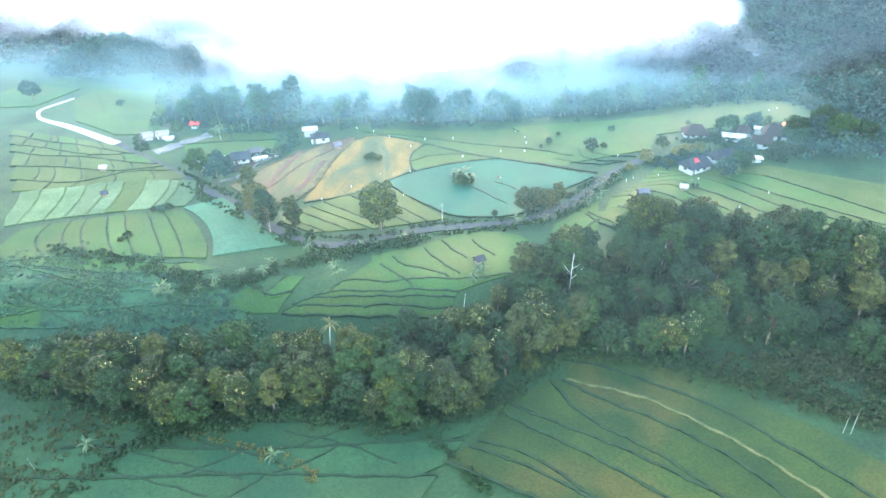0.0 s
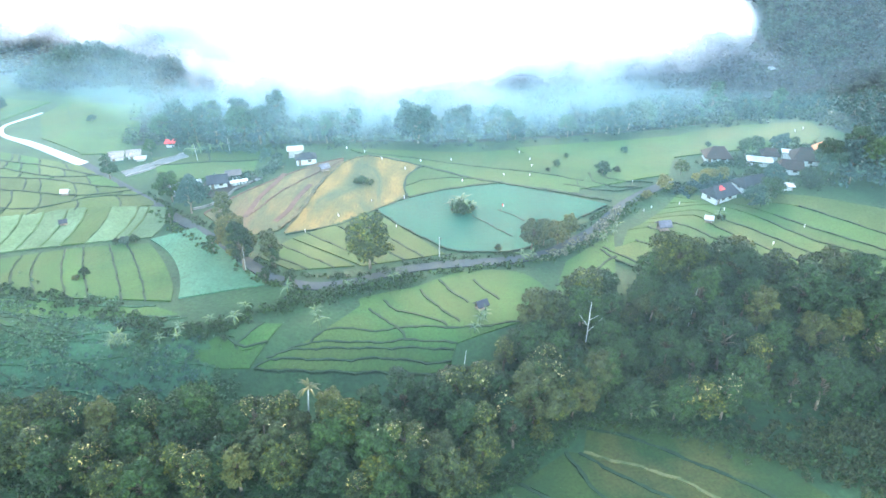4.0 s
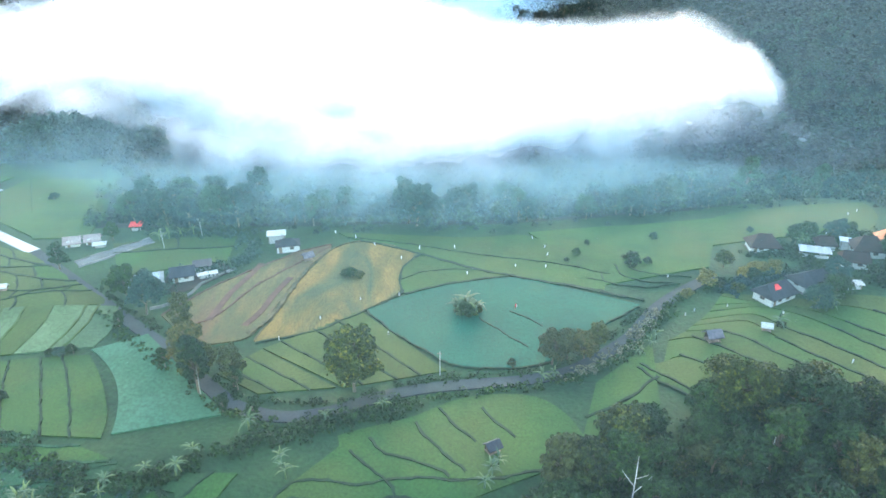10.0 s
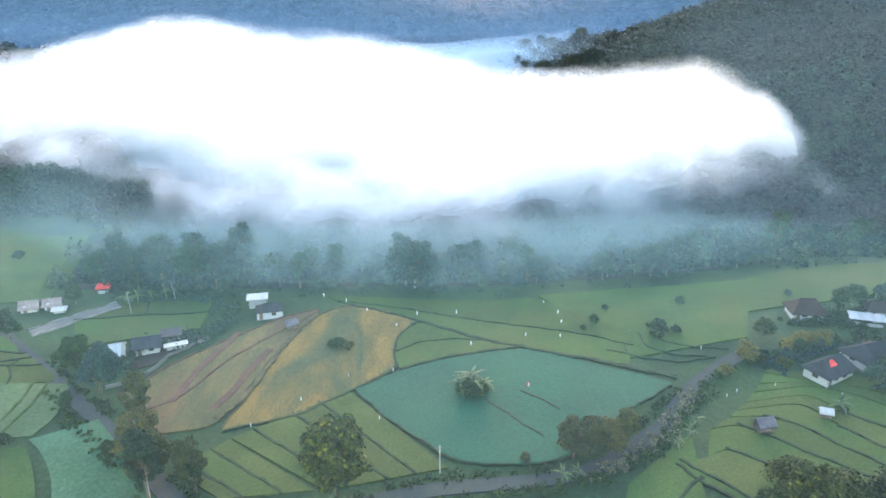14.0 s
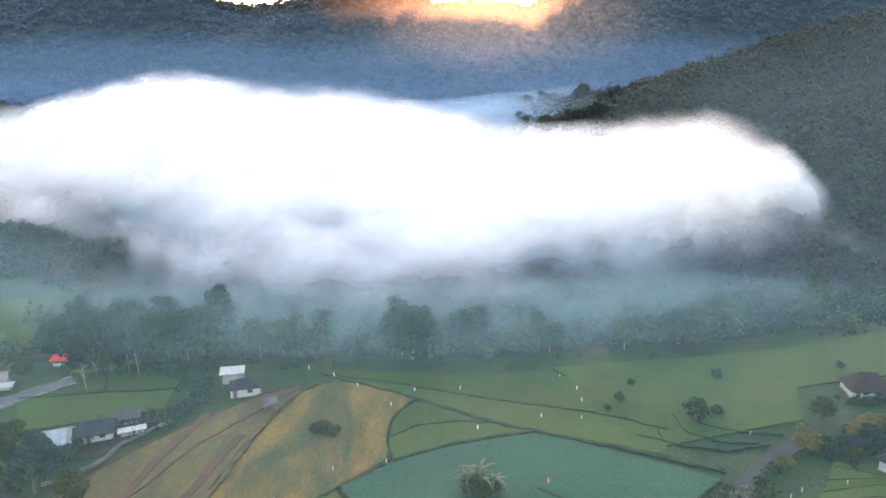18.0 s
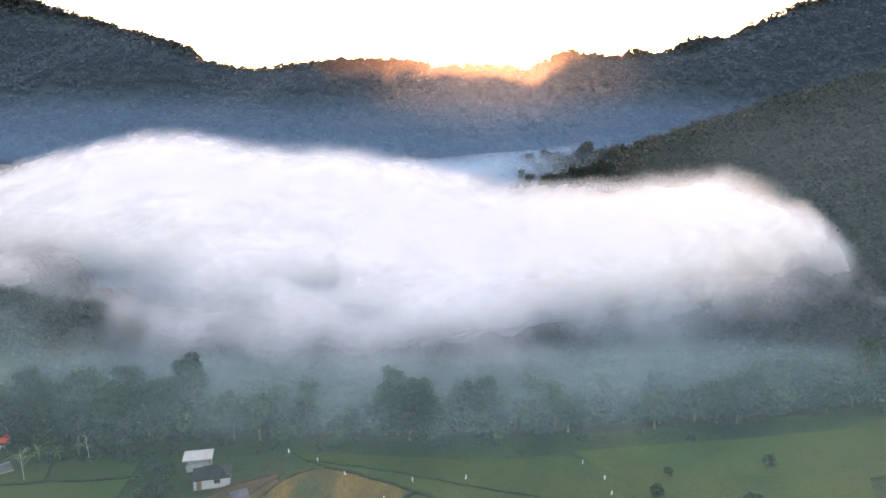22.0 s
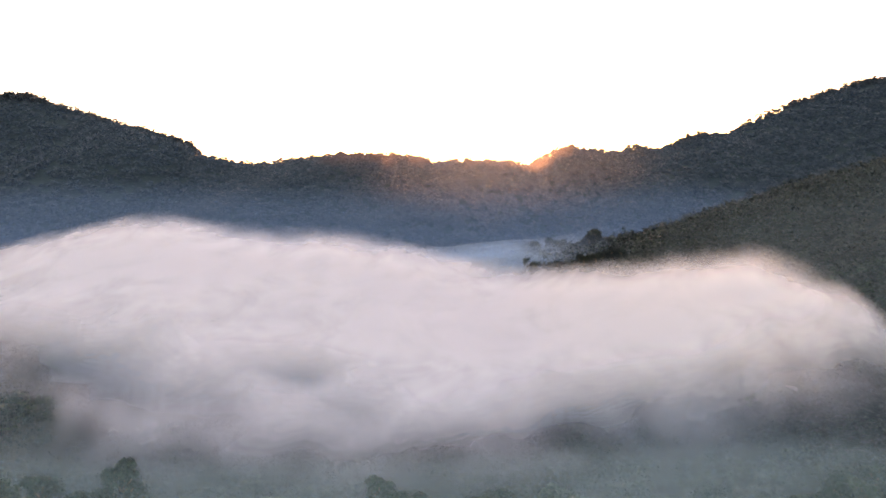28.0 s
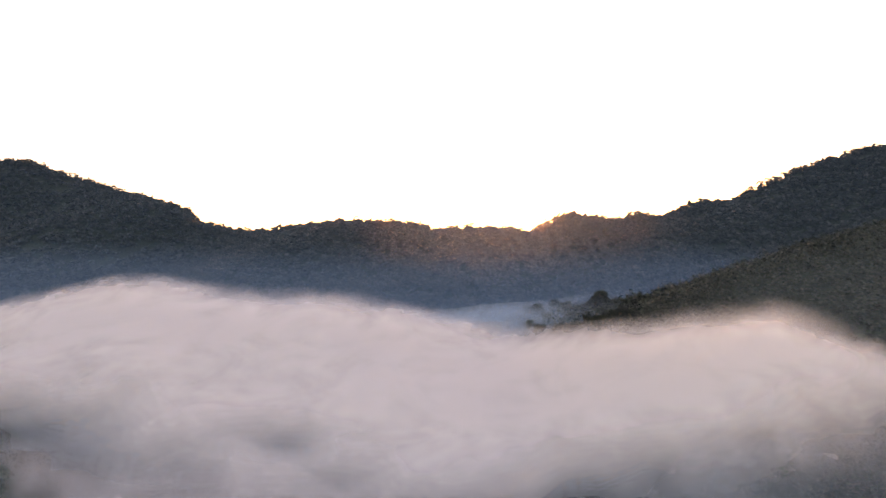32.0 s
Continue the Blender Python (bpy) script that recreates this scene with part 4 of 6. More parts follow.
def mist_material(name, colour, most, lo, hi, scale, stretch, front, back, side, soft=0.25, through_light=0.25, start=0.03):
    """White mist, thick inside and fraying to nothing at its rims and in its gaps."""
    m, n, l, b = nodes_of(name)
    n.remove(b)
    tc, sep = n.new("ShaderNodeTexCoord"), n.new("ShaderNodeSeparateXYZ")
    l.new(tc.outputs["UV"], sep.inputs[0])

    def rise(sock, a, c):
        r = n.new("ShaderNodeMapRange")
        r.interpolation_type = "SMOOTHSTEP"
        for i, v in zip((1, 2), (a, c)):
            r.inputs[i].default_value = v
        l.new(sock, r.inputs[0])
        return r.outputs[0]
    big = noise_node(n, l, scale, 2, stretch=stretch, distortion=0.3)
    fine = noise_node(n, l, scale * 3.4, 2.5, stretch=stretch, distortion=0.2)
    nn = maths(n, l, "ADD", maths(n, l, "MULTIPLY", big, 0.72), maths(n, l, "MULTIPLY", fine, 0.28))
    wob = maths(n, l, "MULTIPLY", maths(n, l, "SUBTRACT", nn, 0.5), soft)
    gy = maths(n, l, "ADD", sep.outputs[1], wob)
    gx = maths(n, l, "ADD", sep.outputs[0], wob)
    f = maths(n, l, "MULTIPLY", rise(gy, start, front), rise(maths(n, l, "SUBTRACT", 1.0, gy), 0.03, back))
    f = maths(n, l, "MULTIPLY", f, maths(n, l, "MULTIPLY", rise(gx, 0.03, side), rise(maths(n, l, "SUBTRACT", 1.0, gx), 0.03, side)))
    f = maths(n, l, "MULTIPLY", maths(n, l, "MULTIPLY", f, rise(nn, lo, hi)), most)
    tr, df, tl, mx, mz = (n.new(k) for k in ("ShaderNodeBsdfTransparent", "ShaderNodeBsdfDiffuse", "ShaderNodeBsdfTranslucent", "ShaderNodeMixShader", "ShaderNodeMixShader"))
    df.inputs[0].default_value = tl.inputs[0].default_value = (*colour, 1)
    mz.inputs[0].default_value = through_light
    l.new(df.outputs[0], mz.inputs[1])
    l.new(tl.outputs[0], mz.inputs[2])
    l.new(f, mx.inputs[0])
    l.new(tr.outputs[0], mx.inputs[1])
    l.new(mz.outputs[0], mx.inputs[2])
    l.new(mx.outputs[0], n["Material Output"].inputs["Surface"])
    return m


def mist_sheet(name, label, fn, material, n=(60, 34)):
    """A sheet from fn(u, v) -> x, y, z, with its own u and v kept as texture coordinates."""
    u, v = np.meshgrid(np.linspace(0, 1, n[0] + 1), np.linspace(0, 1, n[1] + 1))
    x, y, z = fn(u, v)
    k = n[0] + 1
    f = [(j * k + i, j * k + i + 1, (j + 1) * k + i + 1, (j + 1) * k + i) for j in range(n[1]) for i in range(n[0])]
    ob = part(name, (np.stack([x, y, z], -1).reshape(-1, 3), f), material, smooth=True)
    uv = ob.data.uv_layers.new(name="UVMap")
    idx = np.array([q for face in f for q in face])
    uv.data.foreach_set("uv", np.stack([u.ravel()[idx], v.ravel()[idx]], 1).ravel())
    return tagged(ob, label, "fog", kind="stuff")


def fog_material(name, k, most, colour=(0.97, 0.97, 0.97), through_light=0.5, tear=1.0):
    """A layer of the fog sea: its thickness is kept in the mesh, and drifting noise tears it where it is thin."""
    m, n, l, b = nodes_of(name)
    n.remove(b)
    at = n.new("ShaderNodeAttribute")
    at.attribute_name = "thickness"
    drift = []
    for scale, stretch, w in ((0.014, (1.0, 1.0, 1.6), 0.35 * k), (0.036, (1.0, 0.8, 1.4), 0.5 * k)):
        tc, mp, nz = n.new("ShaderNodeTexCoord"), n.new("ShaderNodeMapping"), n.new("ShaderNodeTexNoise")
        mp.inputs["Scale"].default_value = stretch
        mp.inputs["Rotation"].default_value = (0, 0, 0.5)
        nz.noise_dimensions = "4D"
        nz.inputs["Scale"].default_value, nz.inputs["Detail"].default_value, nz.inputs["W"].default_value, nz.inputs["Distortion"].default_value = scale, 3, w, 0.5
        l.new(tc.outputs["Object"], mp.inputs[0])
        l.new(mp.outputs[0], nz.inputs["Vector"])
        drift.append(maths(n, l, "SUBTRACT", nz.outputs["Fac"], 0.5))
    torn = maths(n, l, "ADD", maths(n, l, "MULTIPLY", drift[0], 0.5 * tear), maths(n, l, "MULTIPLY", drift[1], 0.85 * tear))
    f = maths(n, l, "ADD", at.outputs["Fac"], torn)
    r = n.new("ShaderNodeMapRange")
    r.interpolation_type = "SMOOTHSTEP"
    r.inputs[1].default_value, r.inputs[2].default_value = 0.12, 0.92
    l.new(f, r.inputs[0])
    f = maths(n, l, "MULTIPLY", maths(n, l, "POWER", r.outputs[0], 1.25), maths(n, l, "MULTIPLY", at.outputs["Fac"], 6.0, True))
    f = maths(n, l, "MULTIPLY", f, most)
    tr, df, tl, mx, mz = (n.new(q) for q in ("ShaderNodeBsdfTransparent", "ShaderNodeBsdfDiffuse", "ShaderNodeBsdfTranslucent", "ShaderNodeMixShader", "ShaderNodeMixShader"))
    df.inputs[0].default_value = tl.inputs[0].default_value = (*colour, 1)
    mz.inputs[0].default_value = through_light
    l.new(df.outputs[0], mz.inputs[1])
    l.new(tl.outputs[0], mz.inputs[2])
    l.new(f, mx.inputs[0])
    l.new(tr.outputs[0], mx.inputs[1])
    l.new(mz.outputs[0], mx.inputs[2])
    l.new(mx.outputs[0], n["Material Output"].inputs["Surface"])
    return m


def thickness(sheet, d):
    """Keep how thick the mist is at each corner of its sheet."""
    sheet.data.attributes.new("thickness", "FLOAT", "POINT").data.foreach_set("value", np.asarray(d, float).ravel())


LAYERS = 8
for k in range(LAYERS):
    f = k / (LAYERS - 1)

    def layer(u, v, f=f):
        x, y, z = fog_face(-0.35 + 1.47 * u, 1.02 * v)
        return x, y, z - 7 + 10 * f
    bank = mist_sheet("fog_bank", "thick white fog sea filling the valley", layer, fog_material(f"fog_layer_{k}", 1.5 * k, 0.46), (150, 70))
    u, v = np.meshgrid(np.linspace(0, 1, 151), np.linspace(0, 1, 71))
    d = fog_thick(-0.35 + 1.47 * u, 1.02 * v) + 0.12 - 0.24 * f
    d = np.clip(d, 0, 1) * sstep(0.0, 0.06, v) * (1 - sstep(0.88 - 0.2 * f, 1.0, v) * (0.6 + 0.4 * sstep(0.95, 1.0, v))) * sstep(0, 0.05, u) * sstep(1.0, 0.93, u)
    x, y, z = layer(u, v)
    thickness(bank, d * sstep(-2.0, 4.0, z - ground(x, y)))


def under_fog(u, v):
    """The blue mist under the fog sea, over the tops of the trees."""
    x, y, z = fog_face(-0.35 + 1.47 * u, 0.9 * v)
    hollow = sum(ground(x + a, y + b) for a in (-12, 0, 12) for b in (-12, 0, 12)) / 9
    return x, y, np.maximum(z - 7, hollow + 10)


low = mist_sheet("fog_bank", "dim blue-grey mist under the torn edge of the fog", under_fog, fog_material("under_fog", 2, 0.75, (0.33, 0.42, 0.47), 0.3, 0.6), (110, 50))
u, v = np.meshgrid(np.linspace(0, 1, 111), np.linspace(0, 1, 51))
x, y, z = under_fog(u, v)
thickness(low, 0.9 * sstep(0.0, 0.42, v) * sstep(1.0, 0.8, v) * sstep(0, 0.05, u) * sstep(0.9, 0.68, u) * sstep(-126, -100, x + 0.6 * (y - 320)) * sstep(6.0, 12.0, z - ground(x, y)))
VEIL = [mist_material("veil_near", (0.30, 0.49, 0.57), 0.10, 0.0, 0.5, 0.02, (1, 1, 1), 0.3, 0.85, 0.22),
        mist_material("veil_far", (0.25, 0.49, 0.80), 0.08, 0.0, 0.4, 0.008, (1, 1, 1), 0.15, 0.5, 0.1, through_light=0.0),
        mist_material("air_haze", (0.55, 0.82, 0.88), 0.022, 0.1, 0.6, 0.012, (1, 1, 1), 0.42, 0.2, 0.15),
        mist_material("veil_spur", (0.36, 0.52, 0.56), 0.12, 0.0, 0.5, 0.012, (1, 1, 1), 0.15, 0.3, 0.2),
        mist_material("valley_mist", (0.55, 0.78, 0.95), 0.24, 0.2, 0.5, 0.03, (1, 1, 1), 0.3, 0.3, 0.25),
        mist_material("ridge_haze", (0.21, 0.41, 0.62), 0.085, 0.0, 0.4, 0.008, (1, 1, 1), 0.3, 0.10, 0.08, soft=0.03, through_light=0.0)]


def shelf_rim(x):
    """A smooth line a little south of the forest edge."""
    return 236 + 57 * sstep(-60, -170, x) + 8 * sstep(40, 130, x)


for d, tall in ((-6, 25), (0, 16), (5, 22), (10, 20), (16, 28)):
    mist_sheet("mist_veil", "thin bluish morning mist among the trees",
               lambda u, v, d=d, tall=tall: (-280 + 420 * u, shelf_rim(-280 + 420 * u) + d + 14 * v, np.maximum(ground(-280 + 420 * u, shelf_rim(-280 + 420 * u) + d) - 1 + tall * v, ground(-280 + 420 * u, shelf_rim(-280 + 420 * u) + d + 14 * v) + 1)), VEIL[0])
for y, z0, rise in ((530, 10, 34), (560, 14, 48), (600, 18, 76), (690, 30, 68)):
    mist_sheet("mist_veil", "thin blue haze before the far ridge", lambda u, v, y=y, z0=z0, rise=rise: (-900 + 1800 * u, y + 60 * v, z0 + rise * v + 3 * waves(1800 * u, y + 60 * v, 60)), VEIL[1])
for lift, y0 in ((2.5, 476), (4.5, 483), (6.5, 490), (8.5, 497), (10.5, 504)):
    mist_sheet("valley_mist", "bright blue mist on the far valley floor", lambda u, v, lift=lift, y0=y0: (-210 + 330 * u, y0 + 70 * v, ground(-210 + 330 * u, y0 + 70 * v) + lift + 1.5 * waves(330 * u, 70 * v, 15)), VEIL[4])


def haze_top(x):
    """Height to which the haze hides the far ridge."""
    q = np.linspace(-600, 600, 121)
    z = 36 + 0.477 * np.interp(q / 0.477, CREST_X, CREST_Z)
    return np.interp(x, q, np.convolve(np.pad(z, 2, "edge"), np.ones(5) / 5, "valid"))


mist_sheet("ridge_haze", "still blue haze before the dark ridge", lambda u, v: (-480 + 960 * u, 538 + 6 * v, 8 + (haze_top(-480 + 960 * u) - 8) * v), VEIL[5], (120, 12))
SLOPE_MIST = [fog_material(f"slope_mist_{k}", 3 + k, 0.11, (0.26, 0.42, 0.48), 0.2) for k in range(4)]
for k, (lift, reach) in enumerate(((9, 1.4), (12, 1.4), (15, 1.3), (19, 1.2))):
    def over_slope(u, v, lift=lift):
        x = -175 + 385 * u
        y = shelf_rim(x) + 2 + (415 - shelf_rim(x)) * v
        hollow = sum(ground(x + a, y + b) for a in (-9, 0, 9) for b in (-14, 0, 14)) / 9
        return x, y, np.maximum(hollow, ground(x, y)) + lift
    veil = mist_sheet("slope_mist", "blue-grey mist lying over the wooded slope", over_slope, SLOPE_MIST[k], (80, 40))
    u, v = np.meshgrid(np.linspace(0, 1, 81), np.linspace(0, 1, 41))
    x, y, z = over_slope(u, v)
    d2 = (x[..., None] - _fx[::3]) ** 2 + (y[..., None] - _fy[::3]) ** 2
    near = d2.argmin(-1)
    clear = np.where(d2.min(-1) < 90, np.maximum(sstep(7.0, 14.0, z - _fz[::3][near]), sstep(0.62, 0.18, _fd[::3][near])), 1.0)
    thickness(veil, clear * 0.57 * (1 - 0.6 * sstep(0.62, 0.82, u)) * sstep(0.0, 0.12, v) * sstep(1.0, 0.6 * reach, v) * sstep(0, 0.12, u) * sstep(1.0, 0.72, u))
# Added sheet imitating the glow round the sun, its pink put into the colour.
GLOW = fog_material("notch_glow", 9, 0.18, (0.85, 0.76, 0.76), 0.9, 0.3)
glow = mist_sheet("notch_glow", "thin sheet added for the glow of the sun at the ridge notch", lambda u, v: (-105 + 300 * u, 500 + 20 * v, 30 + 110 * v), GLOW, (60, 40))
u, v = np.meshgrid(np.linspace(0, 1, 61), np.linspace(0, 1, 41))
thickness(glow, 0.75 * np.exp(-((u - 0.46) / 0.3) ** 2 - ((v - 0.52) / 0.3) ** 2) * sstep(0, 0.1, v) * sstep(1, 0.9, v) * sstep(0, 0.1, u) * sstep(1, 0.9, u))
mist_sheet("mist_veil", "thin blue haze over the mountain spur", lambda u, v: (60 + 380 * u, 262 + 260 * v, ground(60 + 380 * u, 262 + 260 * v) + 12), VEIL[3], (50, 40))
mist_sheet("air_haze", "thin blue-green morning haze over the fields", lambda u, v: (-300 + 600 * u, 20 + 250 * v, 25 + 2 * waves(600 * u, 250 * v, 40)), VEIL[2])


FIELD_HAZE = mist_material("field_haze", (0.42, 0.84, 0.84), 0.07, 0.0, 0.35, 0.012, (1, 1, 1), 0.95, 0.12, 0.15, soft=0.15)
mist_sheet("field_haze", "pale morning haze thickening towards the forest edge", lambda u, v: (-260 + 470 * u, 112 + 150 * v, 13 + 1.5 * waves(470 * u, 150 * v, 30)), FIELD_HAZE)


def wisp(points, wide, lean=0.7):
    """A torn ribbon of fog along points."""
    p = np.asarray(points, float)
    t = np.linspace(0, 1, len(p))

    def fn(u, v):
        x, y, z = (np.interp(u, t, p[:, k]) for k in range(3))
        s = (v - 0.5) * wide * (0.6 + 0.8 * np.sin(np.pi * u))
        return x + 0.3 * s + 2 * waves(u * 60, v * 20, 7), y + 0.5 * s, z + lean * s
    return fn


WISP = [fog_material(f"wisp_{k}", 5 + 2 * k, 0.42) for k in range(3)]
_uw, _vw = np.meshgrid(np.linspace(0, 1, 31), np.linspace(0, 1, 17))
STREAKS = (([(78, 352, 14), (98, 342, 7), (113, 328, 0), (126, 310, -9)], 40), ([(96, 352, 17), (116, 342, 8), (130, 328, 0), (146, 308, -8)], 30), ([(124, 342, 5), (143, 336, 2), (156, 320, -3), (172, 302, -8)], 34),
           ([(2, 310, -5), (22, 322, 2), (46, 330, 6)], 32))
RIMS = [([tuple(float(q) for q in fog_face(np.array(c), np.array(0.95))) for c in (a, (a + b) / 2, b)], w) for a, b, w in ((0.0, 0.2, 12), (0.17, 0.33, 11), (0.3, 0.46, 10), (0.44, 0.58, 9), (0.62, 0.78, 10), (0.72, 0.88, 12), (0.84, 0.98, 12))]
for k, (pts, wide) in enumerate(STREAKS + tuple(RIMS)):
    top = k >= len(STREAKS)
    ribbon = mist_sheet("fog_wisp", "frayed wisp along the top of the fog sea" if top else "torn wisp of white fog over the trees", wisp(pts, wide, 0.9 if top else 0.7), WISP[k % 3], (30, 16))
    thickness(ribbon, (0.5 if top else 0.6) * np.sin(np.pi * _uw) * np.exp(-((_vw - 0.5) / 0.24) ** 2) * np.sin(np.pi * _vw))

# ---- buildings ----


def wall_shape(length, height, thick, holes):
    """A wall along x from 0, with openings (x0, x1, z0, z1) cut through it."""
    bits, x = [], 0.0
    for a, b, lo, hi in sorted(holes):
        bits.append(box(x, a, 0, thick, 0, height))
        if lo > 0:
            bits.append(box(a, b, 0, thick, 0, lo))
        bits.append(box(a, b, 0, thick, hi, height))
        x = b
    bits.append(box(x, length, 0, thick, 0, height))
    return joined(*bits)


def roof_shape(w, d, rise, over, hip, thick=0.16):
    """A roof over w by d, its ridge along x: gabled, or hipped by so many metres at each end."""
    a, b = w / 2 + over, d / 2 + over
    drop = -over * rise / (d / 2)
    top = [(-a, -b, drop), (a, -b, drop), (a, b, drop), (-a, b, drop), (-a + hip, 0, rise), (a - hip, 0, rise)]
    low = [(x, y, z - thick) for x, y, z in top]
    f = [(0, 1, 5, 4), (2, 3, 4, 5), (3, 0, 4), (1, 2, 5)] if hip else [(0, 1, 5, 4), (2, 3, 4, 5)]
    g = [tuple(i + 6 for i in reversed(q)) for q in f]
    rim = [(0, 6, 7, 1), (2, 8, 9, 3)] + ([(1, 7, 8, 2), (3, 9, 6, 0)] if hip else [(1, 7, 11, 5), (5, 11, 8, 2), (3, 9, 10, 4), (4, 10, 6, 0)])
    return np.array(top + low, float), f + g + rim


def house(x, y, turn, w, d, h, label, roof, rise=1.6, hip=0.0, over=0.6, walls=WHITEWASH, windows=2, door=True, category="house", name="house", trim=None):
    t = thing(name, label, category, pose(x, y, gz(x, y) - 0.1, 0, 0, turn))
    part("plinth", box(-w / 2 - 0.15, w / 2 + 0.15, -d / 2 - 0.15, d / 2 + 0.15, -0.8, 0.2), WALL_GREY, t)
    step = w / (windows + 1)
    front = [(step * (k + 1) - 0.55, step * (k + 1) + 0.55, 0.8, 1.6) for k in range(windows)]
    holes = list(front)
    if door:
        holes = [q for q in holes if q[0] > 1.6] + [(0.5, 1.35, 0.0, 1.75)]
    sides = [("wall", w, holes, pose(-w / 2, -d / 2, 0.2)), ("wall", w, front[:1], pose(w / 2, d / 2, 0.2, 0, 0, 180)),
             ("wall", d - 0.4, [(d / 2 - 0.9, d / 2 + 0.3, 0.8, 1.5)], pose(w / 2, -d / 2 + 0.2, 0.2, 0, 0, 90)),
             ("wall", d - 0.4, [(d / 2 - 0.9, d / 2 + 0.3, 0.8, 1.5)], pose(-w / 2, d / 2 - 0.2, 0.2, 0, 0, -90))]
    for nm, length, hs, m in sides:
        wl = part(nm, wall_shape(length, h, 0.2, hs), walls, t)
        wl.matrix_basis = m
        for a, b, lo, hi in hs:
            if lo > 0:
                fr = part("window", joined(box(a, b, -0.04, 0.1, lo, lo + 0.08), box(a, b, -0.04, 0.1, hi - 0.08, hi), box(a, a + 0.08, -0.04, 0.1, lo + 0.08, hi - 0.08),
                                           box(b - 0.08, b, -0.04, 0.1, lo + 0.08, hi - 0.08), box((a + b) / 2 - 0.03, (a + b) / 2 + 0.03, -0.02, 0.08, lo + 0.08, hi - 0.08)), WOOD, t, "dark wooden window frame")
                fr.matrix_basis = m
                part("pane", box(a + 0.08, b - 0.08, 0.03, 0.05, lo + 0.08, hi - 0.08), PANE, fr)
            else:
                dr = part("door", box(a, b, 0.05, 0.11, 0, hi), WOOD, t, "brown wooden door")
                dr.matrix_basis = m
    rf = part("roof", roof_shape(w, d, rise, over, hip), roof, t)
    rf.matrix_basis = pose(0, 0, 0.2 + h + 0.03)
    if not hip:
        gv = [(-w / 2, -d / 2, 0), (-w / 2, d / 2, 0), (-w / 2, 0, rise - 0.02), (-w / 2 + 0.2, -d / 2, 0), (-w / 2 + 0.2, d / 2, 0), (-w / 2 + 0.2, 0, rise - 0.02)]
        gf = [(0, 2, 1), (3, 4, 5), (0, 1, 4, 3), (0, 3, 5, 2), (1, 2, 5, 4)]
        for k in (0, 1):
            ga = part("gable", (np.array(gv) + (k * (w - 0.2), 0, -0.18), gf), walls, t)
            ga.matrix_basis = pose(0, 0, 0.2 + h)
    rc = part("ridge_cap", tube([(-w / 2 - over + hip - 0.05, 0, rise), (w / 2 + over - hip + 0.05, 0, rise)], [0.14, 0.14], 6), trim or roof, t)
    rc.matrix_basis = pose(0, 0, 0.2 + h + 0.03)
    return t


def lean_to(x, y, turn, w, d, h, label, roof, slope=0.4, category="shed", name="shed", walls=WHITEWASH):
    """A low open shed: posts, back wall and one sloping roof sheet."""
    t = thing(name, label, category, pose(x, y, gz(x, y) - 0.05, 0, 0, turn))
    for sx in (-1, 1):
        for sy in (-1, 1):
            part("post", box(sx * (w / 2 - 0.2) - 0.07, sx * (w / 2 - 0.2) + 0.07, sy * (d / 2 - 0.2) - 0.07, sy * (d / 2 - 0.2) + 0.07, -0.3, h + (slope if sy > 0 else 0)), WOOD, t)
    part("wall", box(-w / 2 + 0.1, w / 2 - 0.1, d / 2 - 0.5, d / 2 - 0.35, -0.3, h * 0.9), walls, t)
    part("wall", box(-w / 2 + 0.1, w / 2 - 0.1, -d / 2 + 0.3, -d / 2 + 0.42, -0.3, h * 0.55), walls, t)
    v = [(-w / 2 - 0.3, -d / 2 - 0.3, h), (w / 2 + 0.3, -d / 2 - 0.3, h), (w / 2 + 0.3, d / 2 + 0.3, h + slope), (-w / 2 - 0.3, d / 2 + 0.3, h + slope)]
    v = v + [(a, b, c + 0.12) for a, b, c in v]
    part("roof", (np.array(v), [(3, 2, 1, 0), (4, 5, 6, 7), (0, 1, 5, 4), (1, 2, 6, 5), (2, 3, 7, 6), (3, 0, 4, 7)]), roof, t)
    return t


# The lone white house at the edge of the shelf.
house(-41.5, 221.5, 14, 6.0, 4.2, 2.1, "white house with a dark hipped roof beside the golden field", ROOF_DARK, 1.1, hip=2.0, over=0.35)
lean_to(-45.8, 227, 12, 4.7, 3.0, 2.5, "open white-roofed shelter beside the white house", WHITEWASH, 0.25)
# Farmstead by the road.
house(-73, 201.5, 22, 7.4, 4.4, 1.9, "low farm barn with a pale blue sheet-metal roof", ROOF_BLUE, 1.1, over=0.9, walls=WALL_GREY, category="barn", name="barn")
house(-64.5, 204.5, 18, 5.0, 4.2, 2.1, "low grey-roofed farm building beside the barn", ROOF_GREY, 1.3)
lean_to(-61, 209, 18, 4.2, 2.9, 1.8, "dark farm shed with a grey roof", ROOF_GREY, 0.5)
lean_to(-58.4, 204.8, 24, 4.5, 1.3, 1.2, "long low white-roofed stall beside the farm", WHITEWASH, 0.1)
house(-103, 226, 16, 3.6, 2.6, 1.5, "small farmhouse with a pale pink roof", ROOF_PINK, 1.1, windows=1)
house(-98, 227.5, 16, 3.4, 2.6, 1.5, "small farmhouse with a faded roof beside its neighbour", ROOF_PINK, 1.0, windows=1)
lean_to(-94.8, 224.5, 16, 3.0, 1.8, 0.9, "low white shed beside the small farmhouses", WHITEWASH, 0.2)
lean_to(-89.5, 237, 8, 3.0, 2.4, 1.7, "small shelter with a bright red roof under the trees", ROOF_RED, 0.4)
lean_to(-108, 276, 10, 2.9, 2.0, 1.5, "small white shelter on the grassy hill", WHITEWASH, 0.2)
